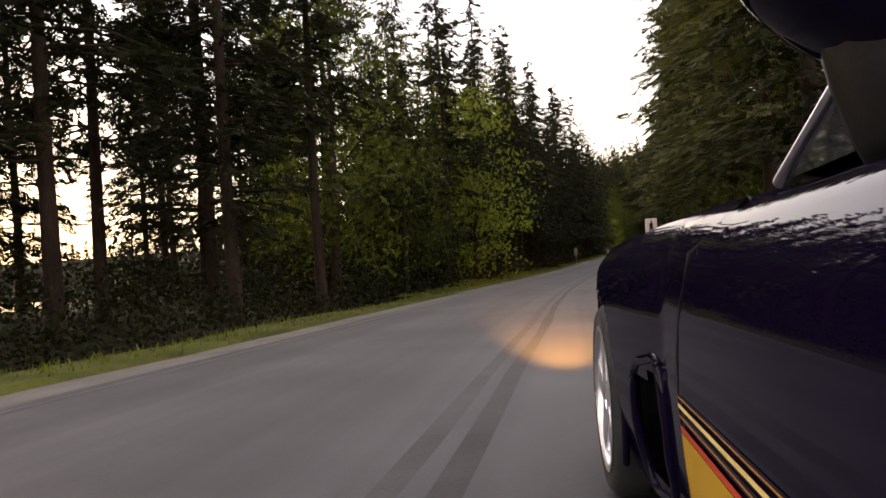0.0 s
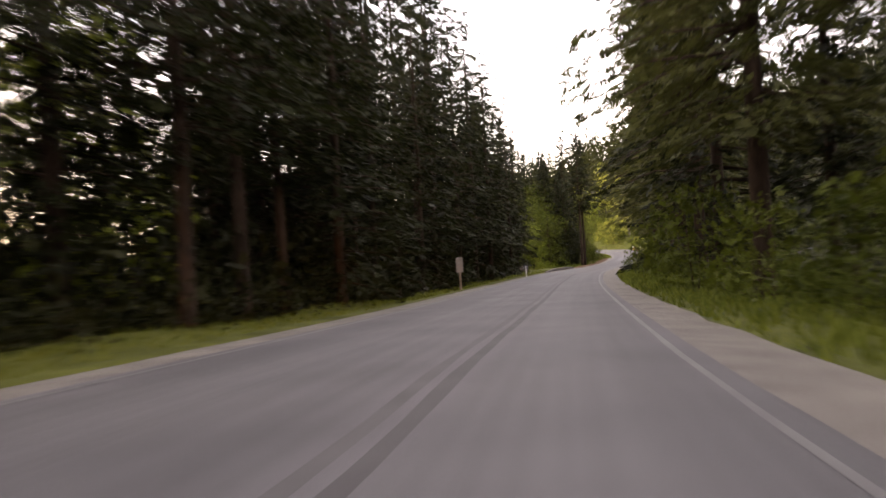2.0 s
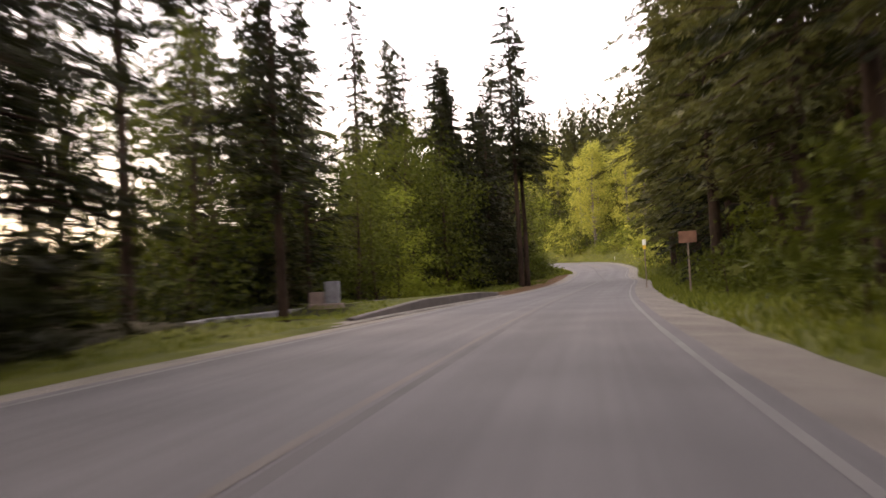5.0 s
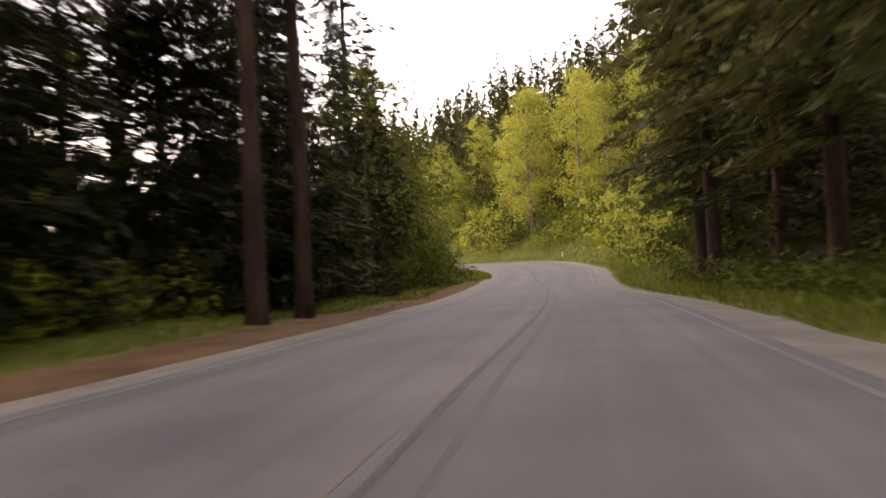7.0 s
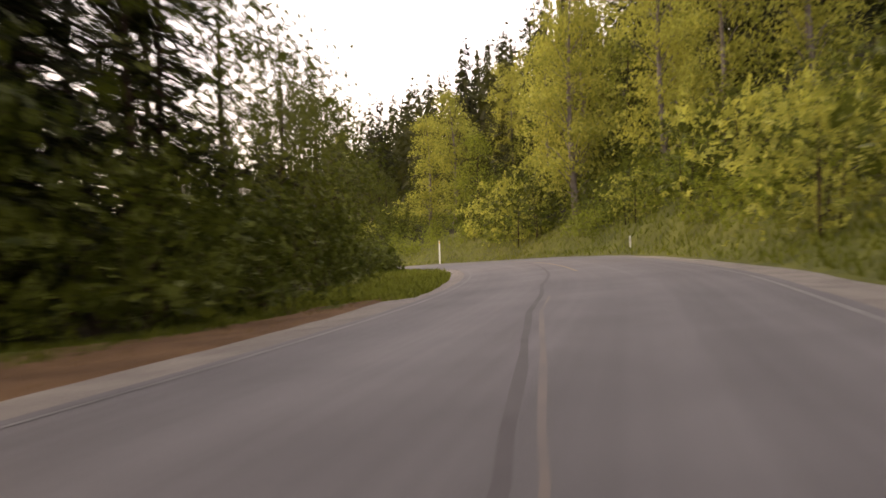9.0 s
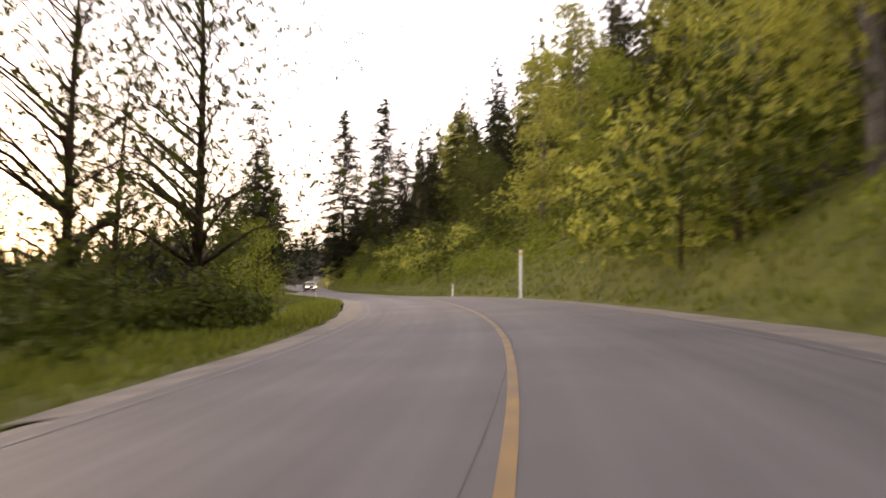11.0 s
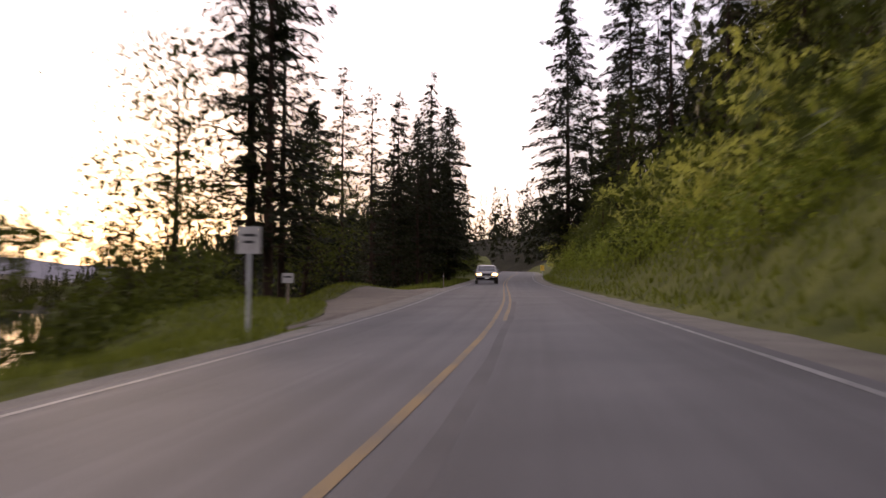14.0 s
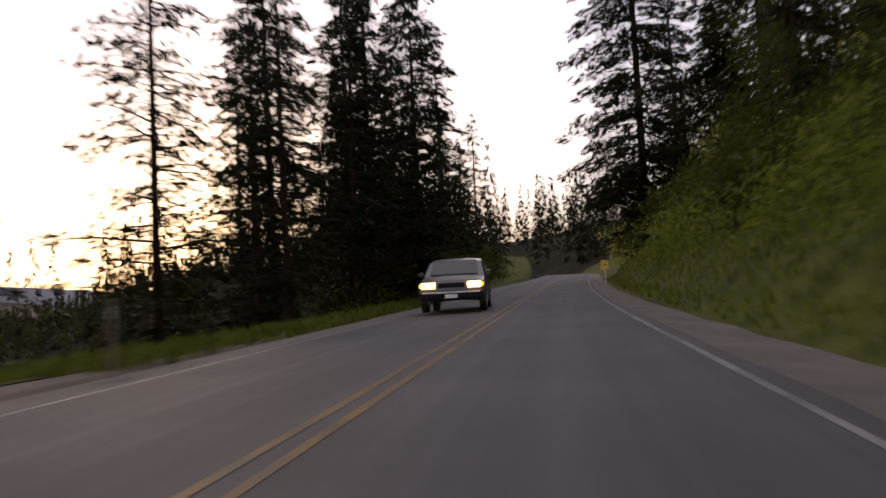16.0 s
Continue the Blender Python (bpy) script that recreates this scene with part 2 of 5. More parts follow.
WATER, wtn, wtl, wtp = nodes_of("lake_water")
wtp.inputs["Base Color"].default_value = (0.012, 0.018, 0.018, 1)
wtp.inputs["Roughness"].default_value = 0.04
wtp.inputs["IOR"].default_value = 1.33
wt_co, wt_noise, wt_bump = wtn.new("ShaderNodeTexCoord"), wtn.new("ShaderNodeTexNoise"), wtn.new("ShaderNodeBump")
wt_noise.inputs["Scale"].default_value, wt_noise.inputs["Detail"].default_value = 0.9, 3
wt_bump.inputs["Strength"].default_value, wt_bump.inputs["Distance"].default_value = 0.12, 0.05
wtl.new(wt_co.outputs["Object"], wt_noise.inputs["Vector"])
wtl.new(wt_noise.outputs["Fac"], wt_bump.inputs["Height"])
wtl.new(wt_bump.outputs["Normal"], wtp.inputs["Normal"])


# ---------------------------------------------------------------- mesh helpers
def mesh_of(name, verts, faces, mats, smooth=False, index=None):
    """A mesh from arrays; faces all of one size, or a plain list of tuples."""
    me = bpy.data.meshes.new(name)
    if isinstance(faces, np.ndarray):
        verts = np.asarray(verts, np.float32)
        k = faces.shape[1]
        me.vertices.add(len(verts))
        me.vertices.foreach_set("co", verts.ravel())
        me.loops.add(faces.size)
        me.loops.foreach_set("vertex_index", faces.astype(np.int32).ravel())
        me.polygons.add(len(faces))
        me.polygons.foreach_set("loop_start", np.arange(0, faces.size, k, dtype=np.int32))
        me.update(calc_edges=True)
        me.validate()
    else:
        me.from_pydata([tuple(v) for v in verts], [], [tuple(f) for f in faces])
    for m in (mats if isinstance(mats, (list, tuple)) else [mats]):
        me.materials.append(m)
    if index is not None:
        me.polygons.foreach_set("material_index", np.asarray(index, np.int32))
    if smooth:
        me.polygons.foreach_set("use_smooth", np.ones(len(me.polygons), bool))
    me.update()
    return me


def part(name, bm, material, parent, label="", smooth=False):
    me = bm
    if isinstance(bm, bmesh.types.BMesh):
        me = bpy.data.meshes.new(name)
        bmesh.ops.recalc_face_normals(bm, faces=bm.faces)
        bm.to_mesh(me)
        bm.free()
        me.materials.append(material)
        if smooth:
            me.polygons.foreach_set("use_smooth", np.ones(len(me.polygons), bool))
    ob = new(name, me)
    ob.parent = parent
    if label:
        ob["label"] = label
    return ob


def box(sx, sy, sz, x=0.0, y=0.0, z=0.0, bevel=0.0, bm=None):
    """A box centred on x, y, standing on z, with bevelled edges."""
    own = bmesh.new()
    bmesh.ops.create_cube(own, size=1.0)
    bmesh.ops.scale(own, vec=(sx, sy, sz), verts=own.verts)
    if bevel:
        bmesh.ops.bevel(own, geom=own.edges[:], offset=bevel, segments=2, affect="EDGES", profile=0.6)
    bmesh.ops.translate(own, vec=(x, y, z + sz / 2), verts=own.verts)
    if bm is None:
        return own
    tmp = bpy.data.meshes.new("tmp")
    own.to_mesh(tmp)
    own.free()
    bm.from_mesh(tmp)
    bpy.data.meshes.remove(tmp)
    return bm


def tube(points, radii, sides=8, cap=True):
    """Vertices and quads of a tapering tube along points."""
    pts = [Vector(p) for p in points]
    vs, fs = [], []
    for i, p in enumerate(pts):
        d = (pts[min(i + 1, len(pts) - 1)] - pts[max(i - 1, 0)]).normalized()
        u = d.orthogonal().normalized()
        if abs(d.z) > 0.7:
            u = (Vector((1, 0, 0)) - d * d.x).normalized()
        v = d.cross(u)
        for k in range(sides):
            a = 2 * math.pi * k / sides
            vs.append(p + (u * math.cos(a) + v * math.sin(a)) * radii[i])
        if i:
            for k in range(sides):
                b, k2 = (i - 1) * sides, (k + 1) % sides
                fs.append((b + k, b + k2, b + sides + k2, b + sides + k))
    if cap:
        fs.append(tuple(range(sides))[::-1])
        fs.append(tuple(range((len(pts) - 1) * sides, len(pts) * sides)))
    return vs, fs


def join(*lots):
    vs, fs = [], []
    for v, f in lots:
        k = len(vs)
        vs += list(v)
        fs += [tuple(i + k for i in q) for q in f]
    return vs, fs


# ---------------------------------------------------------------- the road's axis
AXIS = [(-9.0, -48.0, 2.40), (-5.0, -24.0, 1.15), (-1.2, 0.2, 0.00), (2.8, 24.1, -0.90), (7.8, 46.3, -1.50), (13.6, 67.6, -1.86),
        (19.7, 88.9, -1.99), (26.6, 110.5, -1.98), (34.5, 131.6, -2.00), (42.7, 151.2, -2.00), (50.5, 168.9, -1.82), (56.7, 185.5, -1.64),
        (63.4, 201.7, -0.71), (67.1, 219.1, 0.20), (67.4, 238.3, 0.78), (64.8, 258.0, 1.26), (61.0, 277.9, 1.46), (56.0, 297.5, 1.78),
        (50.4, 316.9, 2.27), (44.6, 336.5, 2.71), (39.0, 356.3, 3.30), (33.7, 376.4, 4.04), (28.7, 396.7, 4.74), (23.2, 416.2, 5.53),
        (16.0, 434.7, 6.09), (4.1, 450.7, 6.60), (-13.0, 462.7, 6.93)]
U0, LANE = -2.0, 2.78
HALF = LANE + 0.22


def axis_at(u):
    """Place on the axis (a numpy array) and the direction to its left, at station u."""
    k = np.clip(np.asarray(u, float) - U0, 0, len(AXIS) - 1.001)
    i = k.astype(int)
    f = (k - i)[..., None]
    p = np.array(AXIS)
    a, b, c, d = (p[np.clip(i + o, 0, len(p) - 1)] for o in (-1, 0, 1, 2))
    pos = 0.5 * (2 * b + (c - a) * f + (2 * a - 5 * b + 4 * c - d) * f**2 + (3 * b - a - 3 * c + d) * f**3)
    tan = 0.5 * ((c - a) + 2 * (2 * a - 5 * b + 4 * c - d) * f + 3 * (3 * b - a - 3 * c + d) * f**2)
    t2 = tan[..., :2] / np.linalg.norm(tan[..., :2], axis=-1, keepdims=True)
    return pos, np.stack([-t2[..., 1], t2[..., 0]], -1)


STATIONS = np.arange(U0, U0 + len(AXIS) - 1.05, 0.04)
SPOS, SLEFT = axis_at(STATIONS)


def road_frame(x, y):
    """Station, distance to the left and road height for places (arrays)."""
    x, y = np.asarray(x, float).ravel(), np.asarray(y, float).ravel()
    out = np.zeros((3, len(x)))
    for a in range(0, len(x), 4000):
        dx = x[a:a + 4000, None] - SPOS[None, :, 0]
        dy = y[a:a + 4000, None] - SPOS[None, :, 1]
        k = np.argmin(dx**2 + dy**2, 1)
        r = np.arange(len(k))
        side = dx[r, k] * SLEFT[k, 0] + dy[r, k] * SLEFT[k, 1]
        dist = np.sqrt(dx[r, k]**2 + dy[r, k]**2)
        out[0, a:a + 4000], out[1, a:a + 4000], out[2, a:a + 4000] = STATIONS[k], np.where(side < 0, -dist, dist), SPOS[k, 2]
    return out


LAKE_Z, POND_Z = -2.2, -3.7


def bank(u, l):
    """How much the banked bend lifts its outer side."""
    return -np.tan(np.radians(np.interp(u, [8.3, 9.0, 10.0, 10.6, 11.5, 12.2, 13.0, 14.2, 14.6, 15.3, 16.0], [0, 1.2, 2.8, 3.8, 4.3, 3.9, 3.0, 3.1, 2.6, 1.4, 0.5]))) * np.clip(l, -7, 5)



def step(a, b, x):
    t = np.clip((x - a) / (b - a), 0, 1)
    return t * t * (3 - 2 * t)


def height(x, y):
    """Ground height at places (arrays)."""
    x, y = np.asarray(x, float), np.asarray(y, float)
    u, l, z = road_frame(x, y)
    z = z + bank(u, l)
    d = np.abs(l) - HALF - 0.9
    rough = 0.25 * np.sin(x.ravel() * 0.31 + 1.3 * np.sin(y.ravel() * 0.17)) + 0.2 * np.sin(y.ravel() * 0.43 + x.ravel() * 0.11)
    near = step(0.0, 5.0, d)
    flat_to = 20 - 19.2 * step(10.9, 11.9, u) + 3.4 * step(14.6, 14.9, u) * (1 - 0.8 * step(16.3, 16.8, u)) + 6 * step(18, 19, u)
    lawn = -0.10 * step(5.6, 6.25, u) * (1 - step(6.75, 7.05, u)) * step(1.0, 5.0, d) * (1 - step(9, 13, d))
    low = np.maximum(step(8.6, 10.0, u), 1 - step(5.6, 6.6, u))
    left = z - 0.10 + rough * near + lawn - np.clip((d - flat_to) * (0.22 + 0.10 * step(13.0, 14.5, u) + 0.16 * step(14.5, 14.9, u)), 0, 40) * low + np.clip((d - 18) * 0.03, 0, 3) * (1 - low)
    left = np.maximum(left, np.where(u < 7.6, POND_Z, LAKE_Z) - 1.0)
    across = step(8.0, 10.0, u)
    far = np.clip((np.abs(l) - 300 - 150 * across) * (0.10 - 0.05 * across), 0, 16 - 10 * across) + np.clip((np.abs(l) - 1300) * 0.10, 0, 80)
    spit = 16.0 * np.exp(-(((x.ravel() + 48) / 55) ** 2 + ((y.ravel() - 462) / 45) ** 2))
    left = left + far + spit
    steep = 0.10 + 0.62 * step(8.5, 11.5, u) - 0.34 * step(17.8, 20.5, u)
    top = 75 - 50 * step(17.0, 21.0, u)
    rise = np.clip(d - 2.2 + 1.2 * step(9.5, 11.0, u), 0, 400) * steep
    rise = top * (1 - np.exp(-rise / top)) * step(-140, 40, x.ravel())
    right = z - 0.10 + rough * near + rise + 0.6 * step(8.5, 11.0, u) * step(0.1, 1.8, d)
    out = np.where(l > 0, left, right)
    out = np.where(d < 0.0, z - 0.12, out)
    return out.reshape(x.shape)


def place(u, l):
    """World x, y at a station and a distance to the left of the axis."""
    p, n = axis_at(np.array([float(u)]))
    return float(p[0, 0] + n[0, 0] * l), float(p[0, 1] + n[0, 1] * l)


def ground_z(x, y):
    return float(height(np.array([x]), np.array([y]))[0])


# ---------------------------------------------------------------- ground, lake, road
def spaced(lo, hi, fine_lo, fine_hi, fine):
    mid = list(np.arange(fine_lo, fine_hi, fine))
    low, g = [], fine
    x = fine_lo
    while x > lo:
        g *= 1.28
        x -= g
        low.append(x)
    high, g, x = [], fine, mid[-1]
    while x < hi:
        g *= 1.28
        x += g
        high.append(x)
    return np.array(low[::-1] + mid + high)


gx, gy = spaced(-3200, 3200, -70, 130, 2.0), spaced(-3200, 4200, -60, 445, 2.0)
GX, GY = np.meshgrid(gx, gy)
GZ = height(GX, GY)
g_u, g_l, _ = road_frame(GX, GY)
GZ = GZ - (np.where(g_l < 0, 0.6, 0.3) * (1 - step(0.9, 6.5, np.abs(g_l) - HALF - 0.9))).reshape(GX.shape)
gi = np.arange(GX.size).reshape(GX.shape)
g_faces = np.stack([gi[:-1, :-1], gi[:-1, 1:], gi[1:, 1:], gi[1:, :-1]], -1).reshape(-1, 4)
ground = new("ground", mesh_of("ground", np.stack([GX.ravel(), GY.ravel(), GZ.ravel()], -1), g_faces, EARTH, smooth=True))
tagged(ground, "brown forest floor with moss and needle litter", "ground", kind="structure")

lake_v = [(-2800, 1295, LAKE_Z), (20, 206, LAKE_Z), (46, 214, LAKE_Z), (55.6, 240, LAKE_Z), (31.6, 360, LAKE_Z), (-28.4, 480, LAKE_Z), (-200, 3000, LAKE_Z), (-2800, 3000, LAKE_Z)]
lake = new("water", mesh_of("water", lake_v, [tuple(range(len(lake_v)))], WATER))
tagged(lake, "still lake reflecting the pale evening sky", "lake", kind="structure")
pond_v = [(-3000, -1500, POND_Z), (-20, -1500, POND_Z), (-16, -20, POND_Z), (10, 100, POND_Z), (14, 132, POND_Z), (-2800, 1220, POND_Z)]
pond = new("water", mesh_of("water", pond_v, [tuple(range(len(pond_v)))], WATER))
tagged(pond, "pale water glinting behind the forest", "lake", kind="structure")


def ribbon(name, lo, hi, u_lo, u_hi, mat, z_lo=0.0, z_hi=0.0, du=0.05, cols=2, crown=0.0, edge=0.0, wander=None, drape=None, lo_at=None, hi_at=None):
    """A strip along the road between two distances to the left of the axis, which may vary along it."""
    us = np.arange(u_lo, u_hi + 1e-6, du)
    p, n = axis_at(us)
    vs, aside = [], []
    for i in range(len(us)):
        l1 = float(np.interp(us[i], *lo_at)) if lo_at else lo
        l2 = float(np.interp(us[i], *hi_at)) if hi_at else hi
        for c in range(cols):
            f = c / (cols - 1)
            l = l1 + (l2 - l1) * f
            aside.append(l)
            if wander:
                l += float(np.interp(us[i], wander[0], wander[1])) + (0.05 * noise.noise((us[i] * 3.0, 7.0, 1.0)) if wander is SEAM else 0.0)
            if edge and c in (0, cols - 1):
                l += edge * (noise.noise((us[i] * 9.0, lo * 3, c)))
            X, Y = p[i, 0] + n[i, 0] * l, p[i, 1] + n[i, 1] * l
            z = p[i, 2] + z_lo + (z_hi - z_lo) * f - crown * abs(l) + float(bank(us[i], l))
            vs.append((X, Y, z))
    vs = np.array(vs)
    if drape is not None:
        hz_ = height(vs[:, 0], vs[:, 1])
        vs[:, 2] = np.where(np.abs(np.array(aside)) < HALF + 1.0, vs[:, 2] - 0.08, hz_ + drape)
    k = np.arange((len(us) - 1) * cols).reshape(-1, cols)
    fs = np.stack([k[:, :-1], k[:, :-1] + cols, k[:, 1:] + cols, k[:, 1:]], -1).reshape(-1, 4)
    me = mesh_of(name, np.array(vs), fs, mat, smooth=True)
    across, ahead = np.tile(np.linspace(lo, hi, cols), len(us)), np.repeat(us * 20.0, cols)
    which = np.zeros(len(me.loops), np.int32)
    me.loops.foreach_get("vertex_index", which)
    me.uv_layers.new(name="along").data.foreach_set("uv", np.stack([across[which], ahead[which]], -1).astype(np.float32).ravel())
    return new(name, me)


U_END = U0 + len(AXIS) - 1.2
tagged(ribbon("road", -HALF, HALF, U0, U_END, ASPHALT, cols=9, crown=0.012, edge=0.05), "worn grey asphalt road with dark sealed cracks", "road", kind="structure")
for side, nm in ((1, "shoulder"), (-1, "shoulder")):
    z1, z2 = (-0.045, -0.105) if side > 0 else (-0.105, -0.045)
    for a, b, out in ((U0, 1.3, 0.9), (1.3, 4.2, 1.3), (4.2, 8.0, 0.9), (8.0, 9.9, 1.25), (9.9, 11.3, 0.5), (11.3, 14.8, 0.75), (14.8, U_END, 0.95)) if side > 0 else ((U0, U_END, 0.95),):
        lo, hi = (HALF - 0.05, HALF + out) if side > 0 else (-HALF - out, -HALF + 0.05)
        tagged(ribbon(nm, lo, hi, a, b, GRAVEL, z1, z2, cols=4, edge=0.12), "narrow strip of pale gravel beside the asphalt", "road shoulder", kind="structure")
for l in (LANE, -LANE):
    for a, b, mat, lab in ((U0, 9.8, FADED_LINE, "nearly worn away white edge line"), (9.8, 14.2, GONE_LINE, "almost vanished white edge line"), (14.2, U_END, WHITE_LINE, "thin worn white edge line")):
        tagged(ribbon("edge_line", l - 0.035, l + 0.035, a, b, mat, 0.004 - 0.012 * abs(l), 0.004 - 0.012 * abs(l), edge=0.02), lab, "road marking", kind="structure")
SEAM = ([0, 1, 2, 3, 5, 6.5, 7.3, 8.2, 8.6, 8.9, 9.15, 9.3, 9.56, 9.9, 11.5, 12.6, 14, 16], [-0.50, -0.62, -0.58, -0.60, -0.5, -0.40, -0.22, -0.25, -0.5, -0.55, -0.37, -0.06, 0.5, 0.8, -0.18, -0.22, -0.20, -0.1])
LINE_WANDER = ([10, 11.6, 12.2, 12.7, 14.6, 16], [-0.20, -0.18, -0.06, -0.07, -0.16, -0.04])
for l, a, b in ((0.05, 10.2, U_END), (-0.15, 14.7, U_END)):
    tagged(ribbon("centre_line", l - 0.04, l + 0.04, a, b, YELLOW_LINE, 0.003, 0.003, crown=0.012, edge=0.015, wander=LINE_WANDER), "faded yellow centre line", "road marking", kind="structure")
tagged(ribbon("centre_line", -0.18, -0.13, 8.9, 9.7, GHOST_LINE, 0.003, 0.003, crown=0.012, edge=0.02, wander=SEAM), "trace of a worn yellow centre line", "road marking", kind="structure")
tagged(ribbon("centre_line", 0.10, 0.17, 4.6, 7.7, GHOST_LINE, 0.003, 0.003, crown=0.012, edge=0.02, wander=SEAM), "almost worn away yellow centre line", "road marking", kind="structure")
for lo, hi, a, b, mat, lab in ((-0.07, 0.05, U0, 4.9, FAINT_SEAL, "faded wandering tar seal along the middle"), (-0.30, -0.17, U0, 4.9, SEAL, "second tar seal beside the first"),
                               (-0.05, 0.05, 4.9, 6.95, FAINT_SEAL, "faint old tar seal"), (-0.045, 0.03, 6.95, 10.9, SEAL, "dark wandering tar seal along the middle"),
                               (-0.28, -0.21, 6.95, 8.7, FAINT_SEAL, "second tar seal beside the first"), (-0.28, -0.16, 12.7, 15.2, FAINT_SEAL, "faint tar seal beside the centre line"),
                               (-0.008, 0.008, 11.0, 12.7, SEAL, "thin dark crack in the asphalt")):
    tagged(ribbon("crack_seal", lo, hi, a, b, mat, 0.0015, 0.0015, crown=0.012, edge=0.03, wander=SEAM), lab, "road repair", kind="structure")

# verges
for lo, hi, a, b, mat, lab in ((3.6, 5.4, U0, 1.35, TURF, "thin grass at the forest edge"), (3.9, 6.6, 1.3, 5.8, TURF, "strip of short green grass beside the shoulder"),
                               (3.7, 5.4, 6.98, 8.6, LITTER, "bare brown verge of earth and needles"), (3.9, 6.9, 8.55, 9.95, LITTER, "broad bare verge of brown needles"),
                               (5.25, 8.8, 6.98, 8.6, TURF, "strip of grass at the foot of the trees"), (6.75, 9.2, 8.55, 9.9, TURF, "shaded grass at the foot of the trees"),
                               (3.4, 8.3, 9.85, 11.35, TURF, "green grassy bank above the lake"), (3.8, 8.3, 11.3, 14.85, TURF, "green grassy bank above the lake"), (3.9, 8.3, 16.65, 22.0, TURF, "green grassy bank beside the road"), (-8.3, -3.9, U0, 22.0, TURF, "grassy verge at the foot of the slope")):
    tagged(ribbon("verge", lo, hi, a, b, mat, -0.06, -0.06, cols=12, du=0.05, drape=0.03, edge=0.25), lab, "verge", kind="structure")
MOUTH = ([14.8, 14.95, 15.2, 15.55, 15.95, 16.35, 16.7], [4.15, 4.4, 5.4, 7.1, 6.9, 5.2, 4.1])
tagged(ribbon("verge", 3.5, 7.0, 14.75, 16.7, PULLOFF, -0.06, -0.06, cols=14, drape=0.03, edge=0.12, hi_at=MOUTH), "bare brown gravel pull-off beside the road", "verge", kind="structure")
tagged(ribbon("verge", 7.0, 9.8, 14.8, 16.7, TURF, -0.06, -0.06, cols=12, drape=0.045, edge=0.2, lo_at=MOUTH), "grass behind the pull-off", "verge", kind="structure")
tagged(ribbon("verge", 3.9, 4.5, 5.75, 7.0, GRAVEL, -0.09, -0.07, cols=3, edge=0.05), "pale gravel at the foot of the low wall", "verge", kind="structure")
lawn = ribbon("lawn", 4.42, 9.6, 5.8, 7.02, TURF, 0.0, 0.0, cols=8)
for v in lawn.data.vertices:
    lu, ll2, lz = (float(c[0]) for c in road_frame([v.co.x], [v.co.y]))
    v.co.z = lz - 0.12 + 0.36 * float(step(6.1, 6.45, lu) * (1 - step(6.78, 7.02, lu))) + 0.03 * noise.noise(v.co * 0.5) - 0.033 * (ll2 - 4.4)
tagged(lawn, "mown green lawn above the low wall", "lawn", kind="structure")


def grass_strip(name, lo, hi, a, b, per_m2, tall, mat, label, seed, lo_at=None):
    """Blades of grass scattered over a strip along the road."""
    r2 = np.random.default_rng(seed)
    n = int((b - a) * 20 * (hi - lo) * per_m2)
    us, ls = r2.uniform(a, b, n), r2.uniform(lo, hi, n)
    if lo_at:
        kept = ls > np.interp(us, *lo_at) + 0.1
        us, ls = us[kept], ls[kept]
        n = len(us)
    p, nn = axis_at(us)
    x, y = p[:, 0] + nn[:, 0] * ls, p[:, 1] + nn[:, 1] * ls
    z = np.where(np.abs(ls) < HALF + 1.3, p[:, 2] + bank(us, ls) - 0.13, height(x, y))
    h = tall * r2.uniform(0.4, 1.3, n)
    an = r2.uniform(0, 2 * math.pi, n)
    wv = np.stack([np.cos(an), np.sin(an), 0 * an], -1) * (h * 0.16)[:, None]
    base = np.stack([x, y, z], -1)
    tip = base + np.stack([r2.normal(0, 0.35, n) * h, r2.normal(0, 0.35, n) * h, h], -1)
    v = np.stack([base - wv, base + wv, tip], 1).reshape(-1, 3)
    return tagged(new(name, mesh_of(name, v, np.arange(3 * n).reshape(-1, 3), mat)), label, "grass", kind="stuff")


grass_strip("grass", 4.0, 5.6, -0.3, 1.3, 40, 0.12, GRASS, "thin grass at the forest edge", 10)
grass_strip("grass", 4.4, 6.6, 1.3, 5.8, 60, 0.14, GRASS, "short green grass along the forest edge", 1)
grass_strip("grass", 4.7, 9.5, 5.9, 7.0, 60, 0.10, GRASS, "mown lawn above the low wall", 2)
grass_strip("grass", 5.4, 9.0, 7.0, 10.2, 60, 0.16, GRASS, "thin grass at the foot of the trees", 3)
grass_strip("grass", 4.1, 5.4, 7.0, 10.0, 14, 0.10, DRY_GRASS, "sparse dry grass on the bare verge", 4)
grass_strip("grass", 3.5, 7.0, 9.9, 14.75, 85, 0.20, GRASS, "long green grass on the bank above the lake", 5, ([11.2, 11.4], [3.3, 3.8]))
grass_strip("grass", 3.95, 7.0, 16.45, 18.2, 75, 0.24, GRASS, "long green grass beside the road", 7)
grass_strip("grass", 4.1, 9.5, 14.75, 16.6, 75, 0.18, GRASS, "grass round the pull-off", 8, MOUTH)
grass_strip("grass", -8.0, -4.0, -0.4, 8.6, 45, 0.22, GRASS, "rough grass at the feet of the roadside trees", 9)
grass_strip("grass", -7.5, -4.1, 8.5, 19.0, 30, 0.24, GRASS, "long grass at the foot of the slope", 6)


# ---------------------------------------------------------------- trees
def quads_at(c, u, v):
    """Rhombic leaves at centres c with half axes u and v."""
    n = len(c)
    vs = np.stack([c - u, c - v * 0.9 + u * 0.1, c + u, c + v * 0.9 + u * 0.1], 1).reshape(-1, 3)
    return vs, np.arange(4 * n).reshape(-1, 4)


